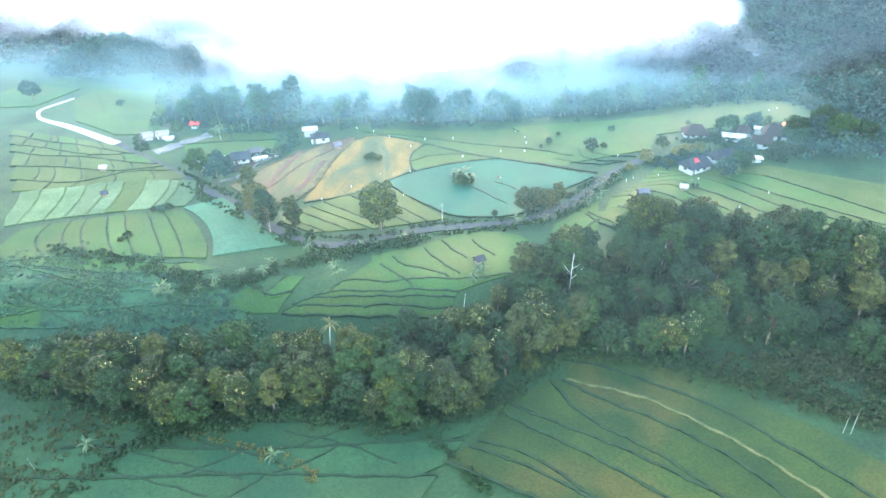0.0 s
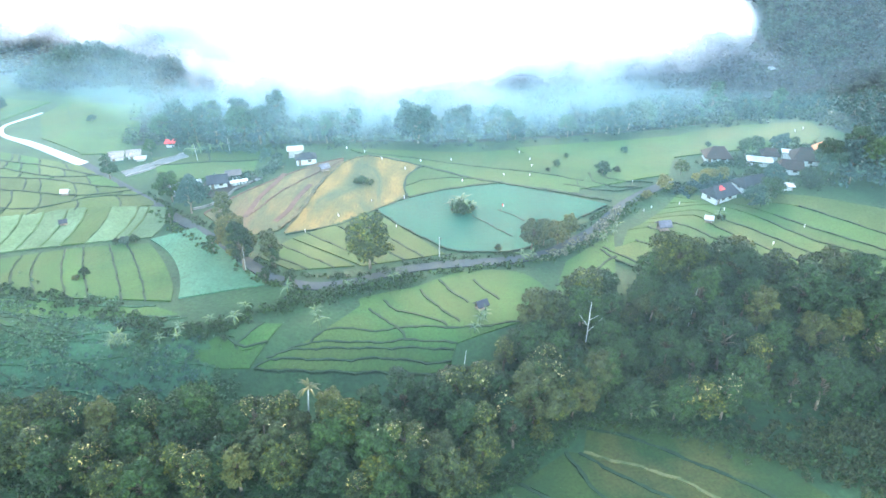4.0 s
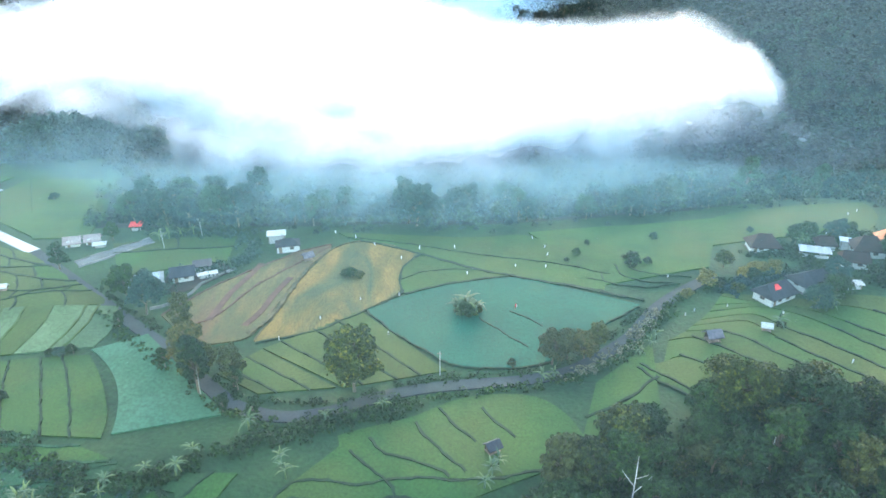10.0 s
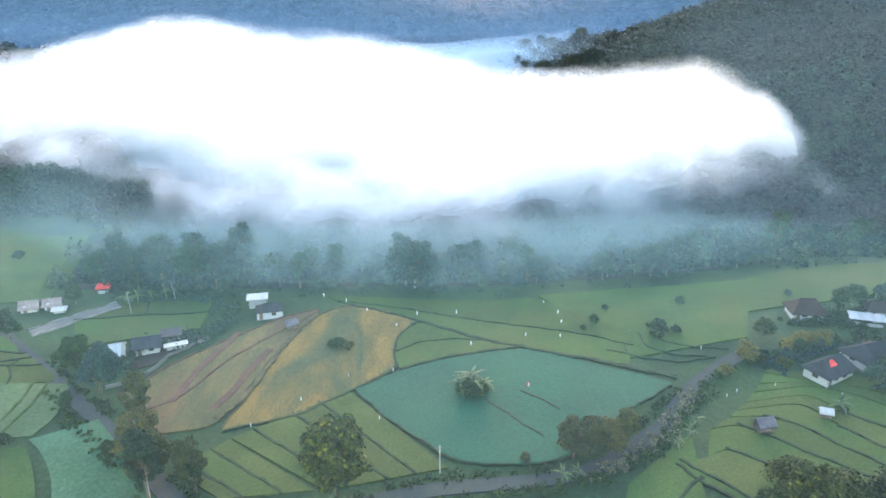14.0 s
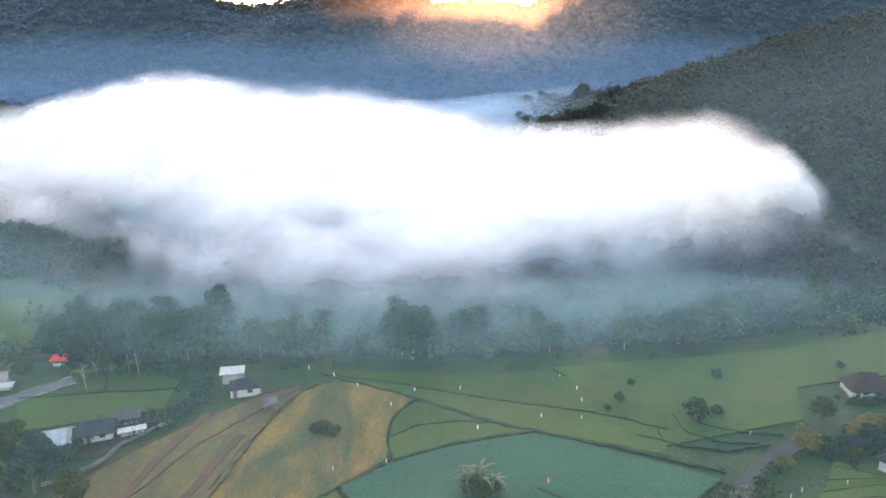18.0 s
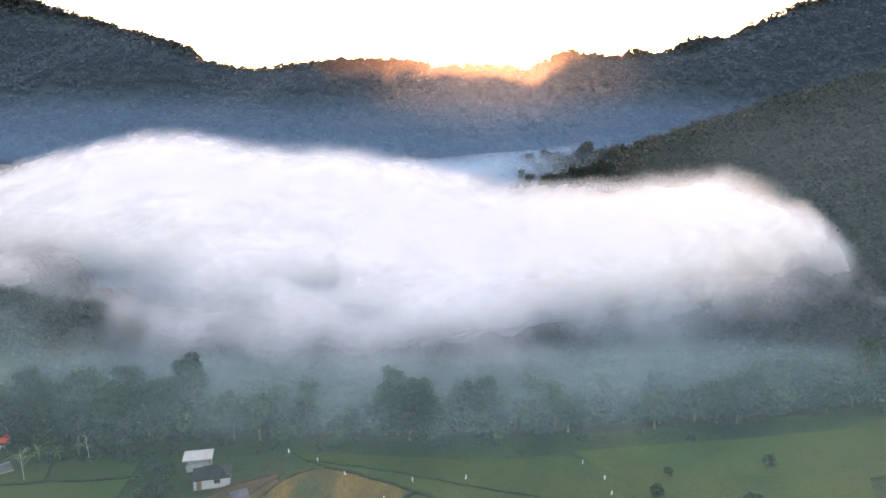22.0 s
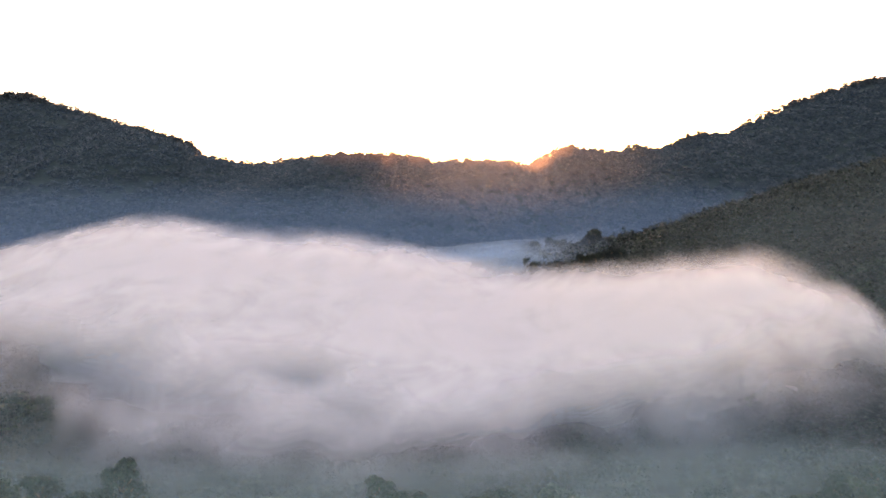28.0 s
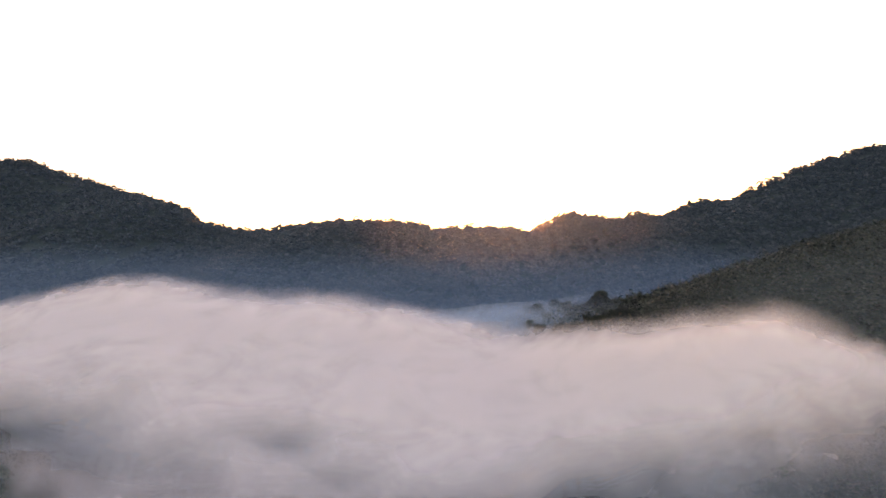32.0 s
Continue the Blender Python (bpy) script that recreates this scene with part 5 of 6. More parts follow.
# The hamlet below the mountain.
house(74.5, 184.0, 27, 7.4, 5.0, 2.4, "long white house with a dark grey roof and red patch", ROOF_DARK, 1.8, hip=1.2)
v = np.array([(-1.3, -0.9, 0), (1.3, -0.9, 0), (0.6, 0.6, 0.62), (-0.6, 0.6, 0.62)])
red = thing("red_tarpaulin", "bright red tarpaulin spread on the grey roof", "tarpaulin", pose(74.0, 182.9, gz(74.5, 184) + 3.62, 20, 0, 27) @ Matrix.Scale(0.8, 4))
part("sheet", (np.concatenate([v, v + (0, 0, 0.05)]), [(3, 2, 1, 0), (4, 5, 6, 7), (0, 1, 5, 4), (1, 2, 6, 5), (2, 3, 7, 6), (3, 0, 4, 7)]), ROOF_RED, red)
house(84.5, 188.5, 20, 8.1, 5.7, 2.0, "broad dark-roofed house beside the white one", ROOF_DARK, 1.7, hip=1.6)
house(82.5, 209, -6, 6.9, 5.2, 2.1, "brown hip-roofed house at the foot of the meadow", ROOF_BROWN, 2.1, hip=2.4)
lean_to(92.5, 203, -18, 6.6, 3.0, 1.7, "long pale-roofed shed in the hamlet", ROOF_PALE, 0.3)
house(98.5, 196.5, -18, 5.5, 3.9, 2.2, "white house with a brown roof in the hamlet", ROOF_BROWN, 1.4, hip=0.6)
house(104.5, 202, -12, 6.7, 5.4, 2.4, "brown hip-roofed house among trees in the hamlet", ROOF_BROWN, 2.2, hip=2.4)
house(97, 207, -12, 3.9, 3.4, 2.0, "small brown-roofed house behind the shed", ROOF_BROWN, 1.2, hip=1.0, windows=1)
lean_to(101, 205.5, -20, 2.2, 1.7, 2.5, "small pale blue canopy between the roofs", ROOF_BLUE, 0.3)
house(112, 205, -12, 5.5, 4.5, 2.4, "house with an orange tiled roof in the hamlet", ROOF_ORANGE, 2.0, hip=1.8)
house(121, 203, -8, 6.7, 4.6, 2.2, "dark brown-roofed house below the mountain wood", ROOF_BROWN, 1.8, hip=1.8)
house(127, 196, -8, 5.9, 4.2, 2.2, "brown-roofed house at the end of the hamlet", ROOF_BROWN, 1.6, hip=1.4)
lean_to(92.5, 186, -6, 3.9, 1.8, 1.4, "low white-roofed shed beside the hamlet paddies", WHITEWASH, 0.15)


def field_hut(x, y, turn, s, label, roof):
    """A raised field shelter: four posts, a floor and a gabled roof."""
    t = thing("field_hut", label, "hut", pose(x, y, gz(x, y), 0, 0, turn) @ Matrix.Scale(s, 4))
    for a in (-1.0, 1.0):
        for b in (-0.8, 0.8):
            part("post", tube([(a, b, -0.3), (a, b, 2.0)], [0.07, 0.06], 6), WOOD, t)
    part("floor", box(-1.2, 1.2, -1.0, 1.0, 0.6, 0.7), WOOD, t)
    part("wall", box(-1.1, 1.1, 0.86, 0.92, 0.7, 1.7), WOOD, t)
    rf = part("roof", roof_shape(2.4, 2.0, 0.8, 0.35, 0), roof, t)
    rf.matrix_basis = pose(0, 0, 2.0)
    return t


field_hut(9.2, 140.0, 30, 0.9, "grey-roofed field hut on the rice terraces", ROOF_GREY)
field_hut(-106.5, 198.5, 10, 0.75, "small white-roofed field hut in the olive paddies", WHITEWASH)
field_hut(-98.5, 180.5, 25, 0.7, "small dark field hut at the seedling strips", ROOF_GREY)
field_hut(67.5, 171.3, -20, 0.75, "small white-roofed field hut on the terraces", WHITEWASH)
field_hut(55.4, 168.4, 10, 1.1, "grey thatched field shelter on the terraces", THATCH)
field_hut(-34.7, 214.3, 30, 1.0, "grey thatched shelter beside the golden field", THATCH)
field_hut(86, 93, 10, 1.2, "small grey-roofed hut at the edge of the hillside wood", ROOF_GREY)

# The bare yard between the farm buildings.
YARD_EARTH = surface("yard_earth", (0.016, 0.013, 0.013), (0.042, 0.030, 0.027), 0.25, 3.0, bump=0.6, depth=0.15, third=(0.024, 0.032, 0.020))
yard = thing("farmyard", "bare dark brown earth yard between the farm buildings", "yard", kind="structure")
YARD_LOW, YARD_TOP = eased([(-68.5, 196.5), (-62.5, 196.8), (-58.4, 201.0), (-54.0, 207.2)], 24), eased([(-69.5, 209.0), (-66.2, 213.2), (-59.0, 214.6), (-54.5, 210.5)], 24)
part("earth", draped(0, 0, lambda u, v: tuple(np.interp(u, np.linspace(0, 1, 24), YARD_LOW[:, c]) * (1 - v) + np.interp(u, np.linspace(0, 1, 24), YARD_TOP[:, c]) * v for c in (0, 1)), 0.2, 24, 10, 0.3), YARD_EARTH, yard)

# Low walls and the long basin.
wl = thing("garden_wall", "curved grey concrete wall round the farmstead", "wall")
part("wall_run", path_strip([(-67, 189), (-63, 191.5), (-60.4, 195), (-59, 200.6), (-56, 205), (-52.5, 209)], 0.3, 0.7, 1.0, 1.2), WALL_GREY, wl)
basin = thing("basin", "long dark water basin with grey concrete rims", "basin")
part("rim", path_strip([(-94.5, 211.5), (-80, 226)], 0.3, 0.5, 1.5, 1.0), WALL_GREY, basin)
part("rim", path_strip([(-97, 214.5), (-82.5, 229)], 0.3, 0.6, 1.5, 1.2), WALL_GREY, basin)
part("water", path_strip([(-95.7, 213), (-81.2, 227.5)], 3.6, 0.42, 1.5, 0.3), DARK_WATER, basin)


# ---- plants that stand alone ----
def leaf_blade(length, wide, arch, seed):
    """A long drooping leaf with a fold along its rib and a torn edge."""
    r = np.random.default_rng(seed)
    v, n = [], 7
    for i in range(n + 1):
        t = i / n
        x, z = length * (t - 0.12 * t * t), arch * length * (1.5 * t - 1.9 * t * t)
        w = wide * math.sin(math.pi * min(0.98, 0.12 + 0.86 * t)) * (0.85 + 0.3 * r.random())
        v += [(x, -w / 2, z - 0.10 * w), (x, 0, z + 0.10 * w), (x, w / 2, z - 0.10 * w)]
    f = []
    for i in range(n):
        a = 3 * i
        f += [(a, a + 1, a + 4, a + 3), (a + 1, a + 2, a + 5, a + 4)]
    return np.array(v), f


BLADES = [mesh_of("leaf", leaf_blade(2.4, 0.40, 0.42, s), LEAF_BANANA) for s in (1, 2, 3)]
STEM = mesh_of("stem", tube([(0, 0, -0.3), (0.03, 0, 0.9), (0, 0.03, 1.9)], [0.17, 0.14, 0.09]), LEAF_BANANA, True)


def banana(x, y, s=1.0, group="banana plants", label="banana plant with broad pale drooping leaves"):
    t = thing("banana_plant", label, "banana plant", pose(x, y, gz(x, y), 0, 0, 360 * rng.random()) @ Matrix.Scale(s, 4), group)
    part("stem", STEM, None, t)
    for k in range(13):
        b = part("leaf", BLADES[k % 3], None, t)
        b.matrix_basis = pose(0, 0, 1.5 + 0.05 * k, 0, 26 - 88 * rng.random(), 83 * k + 30 * rng.random()) @ Matrix.Scale(0.6 + 0.45 * rng.random(), 4)
    return t


STREAM_BANANAS = (
    (-64.6, 130.5, 1.5), (-56, 131, 1.1), (-52.6, 131.6, 1.0), (-42, 136, 1.3), (-33, 146.3, 1.5), (-24.3, 135, 1.4), (-20, 148.6, 1.1), (-10, 151.3, 1.3),
    (8.6, 134.5, 1.4), (10, 136.5, 1.2), (7.5, 132.5, 1.2), (19.9, 159.0, 1.4), (22.5, 160, 1.1), (38.5, 114.5, 1.6), (36.5, 113.8, 1.2), (-30.2, 86.5, 1.3),
    (-4.9, 95.5, 1.1), (-65.5, 90, 1.2), (-98, 117.5, 1.3), (-88, 116, 1.2), (-25.6, 138, 1.3))
FARM_BANANAS = (
    (-79, 227, 1.6), (-77, 229, 1.5), (-74, 230.5, 1.3), (-71, 232, 1.2), (82.6, 177.4, 1.8), (84.2, 178.4, 1.6), (70.3, 172.4, 1.5), (91.5, 208.5, 1.6),
    (93.5, 209.5, 1.4), (6.2, 185.4, 2.2), (4.2, 185.2, 1.8), (8.6, 184.8, 1.9), (6.8, 187.0, 1.9), (43, 168, 1.1), (40, 165.5, 1.1), (45, 171, 1.0))
for x, y, s in STREAM_BANANAS + FARM_BANANAS:
    banana(x, y, 0.8 * s)

plant([YOUNG[0]], -15.8, 157.2, 1.2, "broad green roadside tree beside the olive strips")
for x, y, sc in ((22.8, 165.2, 0.62), (26.0, 166.6, 0.7), (29.4, 166.2, 0.66), (32.4, 168.2, 0.56)):
    plant([RUST[0], OLIVE[1]], x, y, sc, "tree with thin orange-brown foliage beside the village road", group="roadside trees")
plant([SLIM[0]], -45.0, 156.6, 0.8, "slim pale-barked tree on the verge of the road")
plant([OLIVE[0]], -46.5, 161.0, 0.85, "broad tree with thin olive-brown foliage beside the road")
plant([RUST[0]], -50.5, 166.5, 0.7, "tree with brown-tinged foliage below the stubble")
plant([OLIVE[1]], -39.0, 158.8, 0.8, "small olive-brown tree on the road verge")
plant([OLIVE[1]], -55.0, 177.5, 0.8, "small yellow-brown tree beside the stubble")
plant([LAYERED[1]], -98.5, 210.0, 0.55, "spreading flat-crowned tree beside the road")
plant([BROAD[0]], -74.6, 194.6, 0.8, "dark leafy tree in front of the barn")
plant([BROAD[2]], -67.0, 187.0, 0.75, "dense dark tree beside the road")
plant([BROAD[1]], -93.0, 229.0, 0.5, "dark rounded tree behind the small farmhouses")
plant([BROAD[2]], -166, 271, 0.9, "dark tree beside the hill road")
plant([BUSH[0]], 6.0, 184.6, 1.05, "dense dark shrub clump in the blue-green paddy", "shrub")
plant([BUSH[2]], 8.0, 185.6, 0.8, "leafy shrub in the blue-green paddy", "shrub")
plant([BUSH[0]], 48.1, 204.3, 1.1, "lone dark rounded shrub on the rice slope", "shrub")
for x, y, s in ((52.5, 204.8, 0.8), (36, 213, 0.8), (33, 210, 0.55), (58, 219.5, 0.7), (40, 219, 0.6), (-22, 205.2, 0.9), (-20, 204.6, 0.9), (-24, 205.6, 0.7), (-127, 262, 0.9), (-78.3, 170.5, 0.8), (-76, 171, 0.8), (-80.5, 170, 0.7), (-81.6, 155.6, 0.7),
                (-83, 153.6, 0.5), (6.2, 186, 1.0), (5.0, 185.6, 0.9), (14.8, 165, 0.6), (84, 220, 0.6), (109, 216.5, 0.8), (70.8, 172.2, 0.6), (74, 193.5, 1.0), (78, 194.0, 0.8), (68, 188, 0.9), (65, 190.5, 0.8), (70, 190.5, 0.9)):
    plant(BUSH, x, y, 0.62 * s, "leafy shrub standing in the fields", "shrub", "field shrubs")
GOLD = [tree_kind("shrub", "bush", 16, LEAF_GOLD), tree_kind("shrub", "bush", 17, LEAF_GOLD)]
for x, y, s in ((74.4, 195.5, 0.7), (78.4, 194.6, 0.85), (76.4, 196.0, 0.6), (62.7, 191.8, 0.75), (71.5, 194.5, 0.5), (56.2, 187.0, 0.5), (80.2, 196.5, 0.5)):
    plant(GOLD, x, y, 1.1 * s, "golden-leaved garden shrub behind the white house", "shrub", "golden shrubs")
plant(YOUNG[:1], 69.4, 200.0, 0.5, "small yellow-green tree at the end of the road")
plant([BUSH[1]], 81.5, 178.3, 1.15, "large dark shrub with pale fronds beside the white house", "shrub")
plant([BUSH[0]], 86.6, 181.5, 1.2, "tall dark shrub beside the white house", "shrub")
plant([BUSH[0]], 88.4, 184.5, 1.0, "dark shrub between the houses", "shrub")
plant([BUSH[0]], 99.4, 187.5, 1.2, "large dark shrub beside the low shed", "shrub")
for x, y, s in ((91.0, 189.3, 0.62), (91.4, 210.5, 0.5), (95, 212, 0.5), (108, 196, 0.8), (113, 196, 0.9), (117, 199, 0.9), (106, 190, 0.7), (110, 187, 0.8), (118, 190, 0.9), (124, 188, 0.9), (101, 211, 0.5)):
    plant(BROAD, x, y, s, "dark tree among the hamlet houses", group="hamlet trees")
for x, y, s in ((-54.5, 165.1, 0.4), (-38.7, 150.4, 0.42), (-70.4, 180.6, 0.35), (-32.9, 148.6, 0.4), (-38.1, 158, 0.4)):
    plant([SLIM[0]], x, y, s, "young pale-barked sapling on the road verge", group="verge saplings")


def bare_tree(x, y, h, label, seed, limbs=6):
    """A pale dead or thinly leaved stem with forked limbs."""
    r = np.random.default_rng(seed)
    t = thing("bare_tree", label, "tree", pose(x, y, gz(x, y), 0, 0, 0))
    b = r.normal(size=2) * 0.05 * h
    part("trunk", tube([(0, 0, -0.4), (b[0] * 0.5, b[1] * 0.4, h * 0.35), (b[0], b[1] * 0.7, h * 0.7), (b[0] * 1.2, b[1], h)], [0.010 * h, 0.008 * h, 0.006 * h, 0.003 * h]), BARK_PALE, t, smooth=True)
    for k in range(limbs):
        z = h * (0.5 + 0.4 * k / limbs)
        w = 2.3 * k + r.random()
        e = np.array([math.cos(w), math.sin(w), 1.1]) * h * 0.16 * (0.7 + 0.6 * r.random())
        s = np.array([b[0] * z / h, b[1] * z / h, z])
        part("limb", tube([s, s + e * 0.5 + (0, 0, -0.05), s + e], [0.005 * h, 0.0035 * h, 0.0015 * h], 5), BARK_PALE, t, smooth=True)
    return t


bare_tree(28.7, 126.5, 13.5, "bare pale forked tree rising from the wood", 1, 4)
bare_tree(-76.0, 222.6, 6, "bleached bare tree at the end of the basin", 9, 7)
bare_tree(-67.5, 229.5, 6.5, "thin bleached tree before the farm grove", 10, 5)
bare_tree(50, 131, 11, "thin pale dead stem in the hillside wood", 2, 0)
bare_tree(4.1, 122.5, 10, "thin pale stem at the edge of the stream wood", 3, 0)
palm = thing("palm_tree", "slender palm with a pale trunk and browned fronds", "palm", pose(-23.4, 113.0, gz(-23.4, 113.0)))
part("trunk", tube([(0, 0, -0.4), (0.1, 0, 4), (0.35, 0.1, 8), (0.5, 0.2, 10.2)], [0.17, 0.14, 0.12, 0.10]), BARK_PALE, palm, smooth=True)
FROND = mesh_of("frond", leaf_blade(2.7, 0.5, 0.45, 4), LEAF_RUST)
for k in range(14):
    fr = part("frond", FROND, None, palm)
    fr.matrix_basis = pose(0.5, 0.2, 10.1, 0, 30 - 80 * rng.random(), 77 * k)
bare_tree(72.1, 88.2, 5.0, "straight white trunk at the near paddies", 5, 0)
bare_tree(73.4, 88.0, 5.4, "straight white trunk beside its twin", 6, 0)
bare_tree(-44.4, 155.6, 7, "tall pale stem beside the road", 7, 0)
bare_tree(-73, 85.5, 3.4, "short pale stake tree at the near paddies", 8, 0)

pole = thing("utility_pole", "thin grey utility pole beside the road", "pole", pose(0.4, 162.2, gz(0.4, 162.2)))
part("shaft", tube([(0, 0, -0.4), (0, 0, 5.4)], [0.10, 0.07], 8), CONCRETE, pole)
part("crossarm", box(-0.5, 0.5, -0.05, 0.05, 4.9, 5.0), WOOD, pole)


def flag(x, y, h, cloth=CLOTH, label="white cloth marker on a thin stick in the rice"):
    t = thing("field_marker", label, "marker", pose(x, y, gz(x, y), 4 * rng.normal(), 4 * rng.normal(), 360 * rng.random()), "field markers")
    part("stick", tube([(0, 0, -0.2), (0, 0, h)], [0.03, 0.02], 5), WOOD, t)
    w, n = 0.26, 4
    v = [(0.02 + w * i / n, 0.07 * math.sin(2.2 * i) + e, z) for e in (0, 0.015) for i in range(n + 1) for z in (h - 0.7 - 0.08 * i, h - 0.02 - 0.05 * i)]
    k = 2 * (n + 1)
    f = [(2 * i, 2 * i + 2, 2 * i + 3, 2 * i + 1) for i in range(n)] + [(k + 2 * i + 1, k + 2 * i + 3, k + 2 * i + 2, k + 2 * i) for i in range(n)]
    part("cloth", (np.array(v), f), cloth, t)


for x, y in ((-23.7, 228.3), (-17.8, 223), (-5.5, 220.7), (-9.8, 214.3), (-18.4, 191.7), (-26.7, 183.5), (-9.4, 194.4), (-34, 175.3), (-10.7, 176.8), (-30, 231.5), (4.1, 221.4), (7.4, 204.7), (19.9, 208.2), (28.8, 218.4),
             (28.7, 213.4), (27.4, 206.8), (26, 224.4), (54.9, 196.6), (63.2, 181), (73.4, 176.7), (113.6, 227.1), (117.3, 229.7), (100.7, 213.8), (56, 180.2), (53.2, 178.8), (78, 158), (88, 165)):
    flag(x, y, 1.35)
flag(17.2, 186.2, 2.0, CLOTH_RED, "red and white cloth scarecrow in the blue-green paddy")
flag(17.7, 186.6, 1.5)

# ---- rough growth ----


def along(points, n, wide, seed):
    r = np.random.default_rng(seed)
    p = np.asarray(points, float)
    d = np.r_[0, np.cumsum(np.linalg.norm(np.diff(p, axis=0), axis=1))]
    s = r.random(n) * d[-1]
    x, y = (np.interp(s, d, p[:, k]) + wide * r.normal(size=n) * 0.5 for k in (0, 1))
    return np.stack([x, y, ground(x, y) + 0.1], 1)


def growth(name, label, places, size, each, spray, leaf, seed):
    return tagged(part(name, canopy(places, size, each, spray, seed), leaf), label, "shrubs", kind="stuff")


growth("stream_hedge", "dark ragged hedge along the stream", along([(-100, 150), (-86, 146), (-72, 141), (-58, 134), (-45, 134), (-38, 140), (-27, 144.5), (-18, 148), (-6, 152)], 340, 2.8, 51), 0.95, 24, 0.42, LEAF, 51)
growth("road_verge", "tufted verge along the village road", along([(-84, 200), (-70, 187), (-57, 176), (-46, 164.5), (-36, 154), (-19, 153.5), (-2, 160.5), (17, 162.5), (30, 167), (46, 183)], 260, 1.2, 52), 0.6, 14, 0.35, LEAF, 52)
growth("road_verge", "low bushes along the stream side of the road", along([(-78, 188), (-62, 172), (-40, 151), (-24, 147), (-8, 153), (8, 156.5), (28, 160.5), (36, 165), (44, 173), (54, 186), (64, 192)], 300, 1.6, 53), 0.7, 16, 0.4, LEAF, 53)
SCRUB_LEAF = leafy("scrub_leaf", (0.020, 0.055, 0.032), (0.030, 0.075, 0.042), (0.045, 0.10, 0.055))
_r = np.random.default_rng(54)
_sx = -128 + 90 * _r.random(2200)
_sy = 119 + 34 * _r.random(2200)
_k = (_sy < 146 - 0.35 * (_sx + 100) * (_sx > -70)) & (waves(_sx, _sy * 2.2, 6) > -0.25) & (_sy > 119)
growth("scrub", "rough blue-green scrub on the slope above the stream", np.stack([_sx, _sy, ground(_sx, _sy)], 1)[_k], 0.62, 13, 0.42, SCRUB_LEAF, 54)
growth("farm_shrubs", "dark shrubs round the farmstead", along([(-86, 234), (-74, 232), (-60, 232), (-52, 226), (-50, 217), (-54, 209), (-66, 208), (-68, 196)], 200, 3.0, 55), 1.1, 20, 0.45, LEAF_BLUE, 55)
growth("hamlet_shrubs", "dark garden shrubs round the hamlet", along([(66, 192), (78, 194), (90, 195), (90, 206), (104, 212), (116, 208), (124, 196), (112, 190), (98, 188)], 320, 4.0, 56), 1.2, 22, 0.5, LEAF, 56)
growth("wood_fringe", "low bushes along the near edge of the woods", along([(-100, 112), (-72, 101.5), (-47, 94), (-31, 98.5), (-9, 93.5), (9, 99.5), (25, 113.5), (42, 111.5), (68, 100), (84, 91)], 460, 2.0, 57), 1.25, 24, 0.42, LEAF, 57)
growth("hamlet_shrubs", "dark shrubs before the brown house", along([(77, 205.5), (82, 205), (87, 204.6), (89, 206.5), (86, 210)], 70, 1.6, 58), 1.0, 22, 0.4, LEAF, 58)
growth("hamlet_shrubs", "garden shrubs round the white house", along([(67, 186.5), (66, 190), (71, 190.5), (76, 191.5), (80, 193.5), (88, 192)], 90, 1.6, 59), 0.9, 22, 0.4, LEAF_BLUE, 59)
growth("weed_band", "olive and rusty weeds between the near paddies", along([(-47, 94), (-36.7, 90), (-25.9, 86.2), (-22.3, 82.6)], 110, 1.8, 60), 0.45, 14, 0.3, LEAF_RUST, 60)
growth("clearing_tufts", "rough grass tufts in the olive clearing", along([(58, 106), (66, 104), (74, 98), (70, 106), (63, 111)], 150, 5.0, 61), 0.5, 14, 0.35, LEAF_YELLOW, 61)

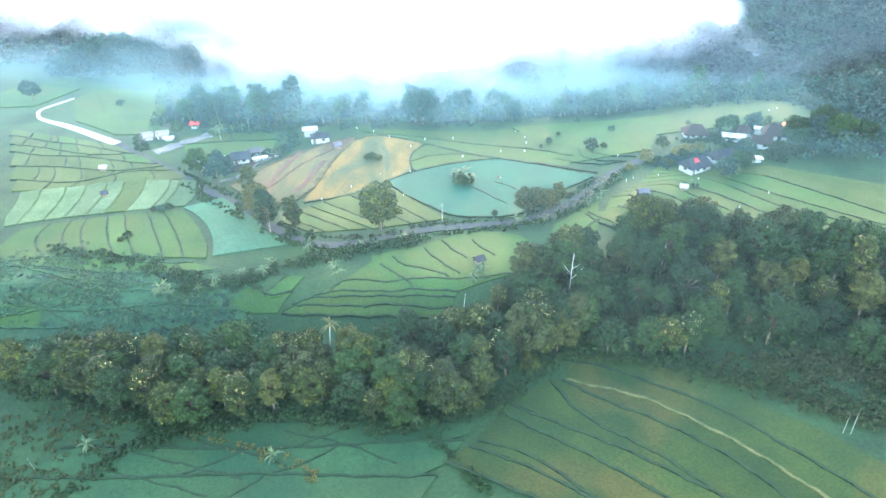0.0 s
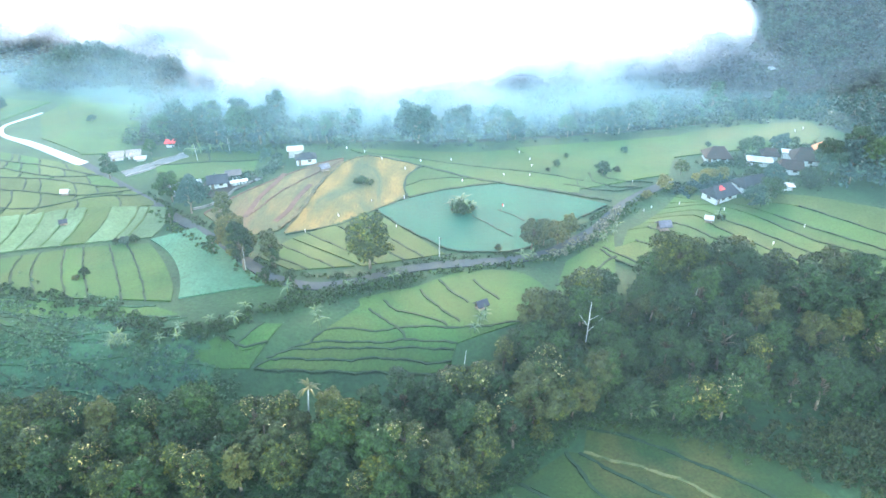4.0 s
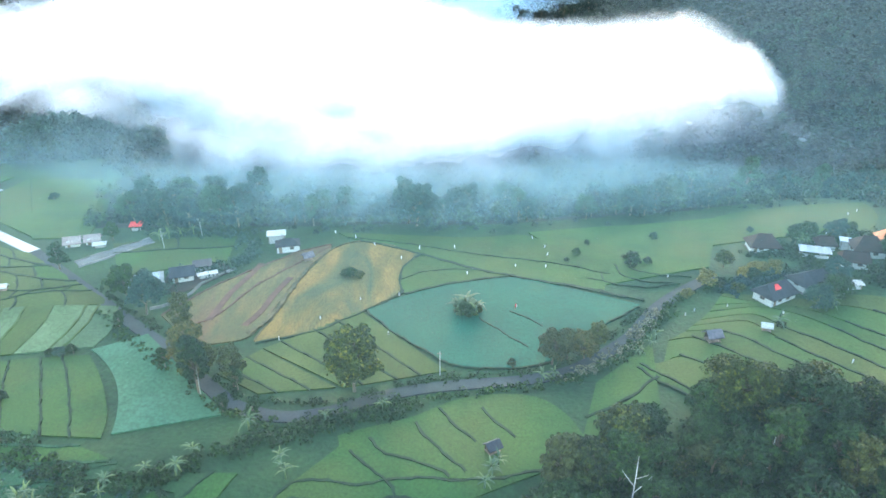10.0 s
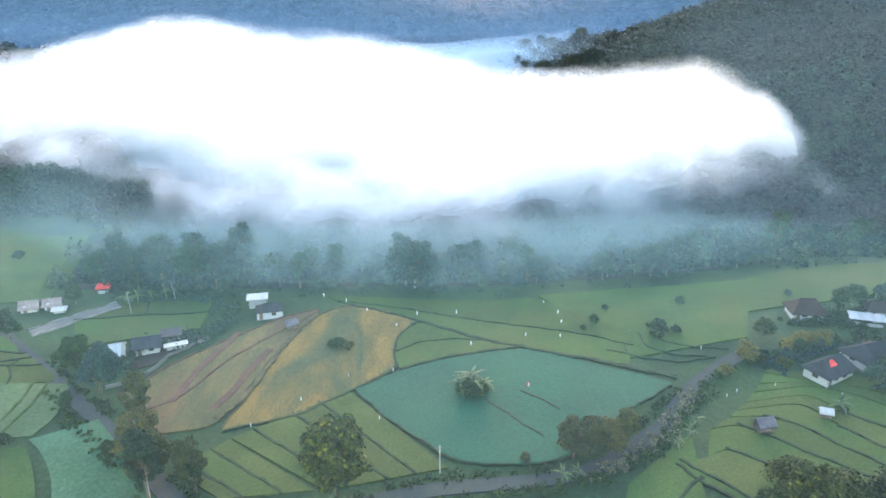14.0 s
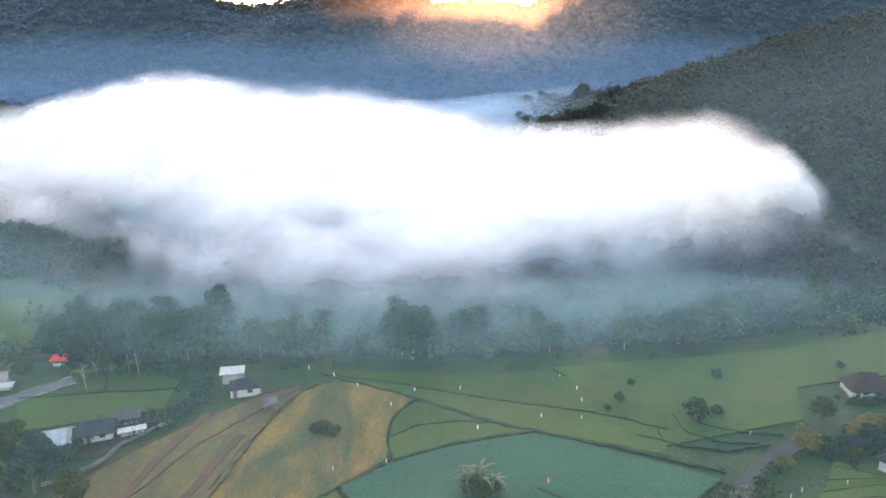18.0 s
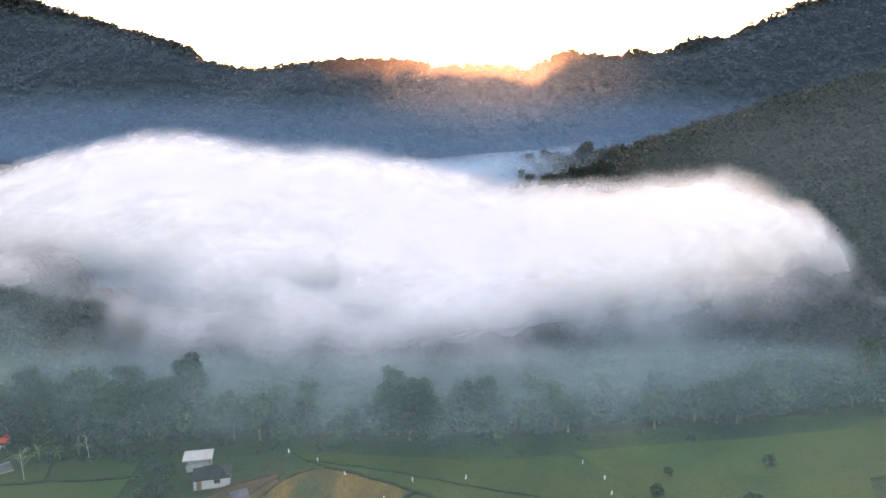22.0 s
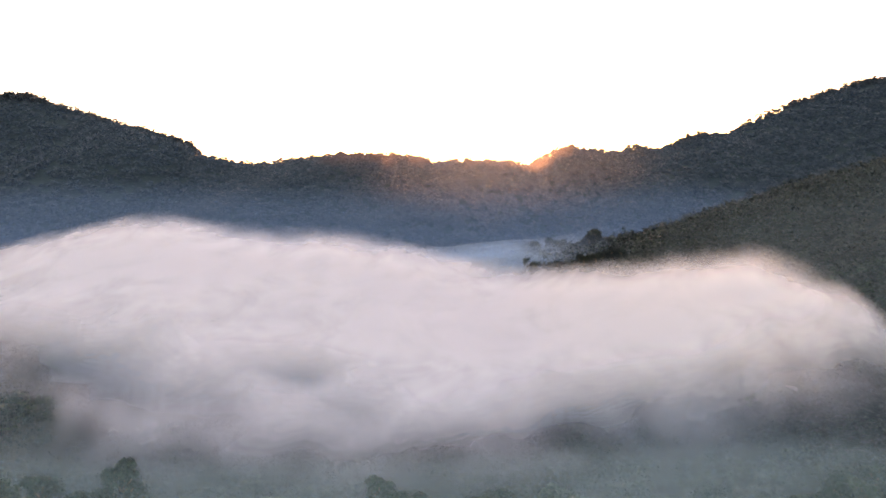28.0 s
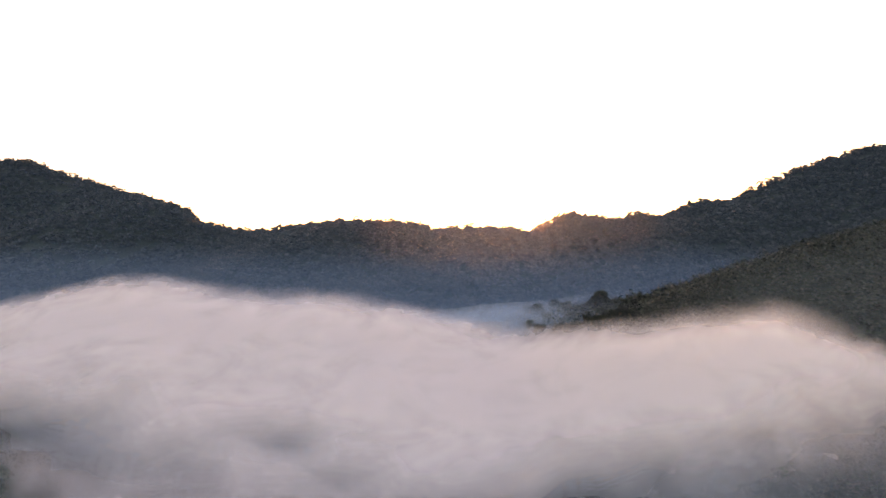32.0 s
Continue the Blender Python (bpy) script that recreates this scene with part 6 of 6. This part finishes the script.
growth("clearing_tufts", "yellow-green bushes over the rough clearing", along([(52, 110), (62, 104), (72, 96), (82, 90), (90, 100), (78, 106), (66, 110)], 420, 5.0, 62), 1.15, 24, 0.42, LEAF_OLIVE, 62)
growth("weed_band", "olive weeds beside the near paddies", along([(-86, 95), (-74, 97), (-62, 94), (-64, 86), (-74, 82), (-84, 86)], 320, 6.0, 63), 0.5, 14, 0.34, LEAF_OLIVE, 63)
growth("near_hedge", "dark ragged hedge running down to the near paddies", along([(-66, 79), (-63.4, 82), (-58.5, 89.5), (-49, 95), (-43, 100)], 170, 2.2, 64), 0.75, 18, 0.4, LEAF, 64)
growth("near_hedge", "low weeds along the bank between the near paddies", along([(-8, 97), (-2, 92), (4, 85), (8, 80)], 90, 1.6, 65), 0.5, 14, 0.34, LEAF, 65)
LEAF_DRY = leafy("leaf_dry", (0.07, 0.08, 0.045), (0.13, 0.13, 0.08), (0.20, 0.19, 0.13))
growth("dry_brush", "pale dry brush along the village road", along([(24, 160.5), (31, 163.5), (37, 168), (43, 174.5), (49, 182)], 170, 1.8, 66), 0.6, 14, 0.3, LEAF_DRY, 66)
growth("scrub_tufts", "pale tufted grass on the scrub slope", along([(-126, 148), (-108, 142), (-90, 134), (-72, 128), (-56, 124), (-46, 128), (-66, 134), (-88, 142), (-104, 150)], 200, 7.0, 67), 0.45, 12, 0.32, LEAF_BANANA, 67)
for k in range(6):
    growth("scrub_rows", "ragged row of weeds along the scrub slope", along([(-108 + 2 * k, 146 - 4.2 * k), (-92 + 2 * k, 144 - 4 * k), (-76 + k, 139 - 3.2 * k), (-60 + k, 134 - 2.4 * k), (-47, 131 - 1.8 * k)], 95, 0.9, 70 + k), 0.42, 12, 0.3, LEAF_BLUE, 70 + k)
for x, y, sc in ((-64.0, 131.5, 1.5), (-62.4, 130.4, 1.3), (-65.6, 130.2, 1.2), (-40.5, 139.5, 1.4), (-52.5, 133.5, 1.2), (-47.0, 136.0, 1.2)):
    banana(x, y, 0.7 * sc)
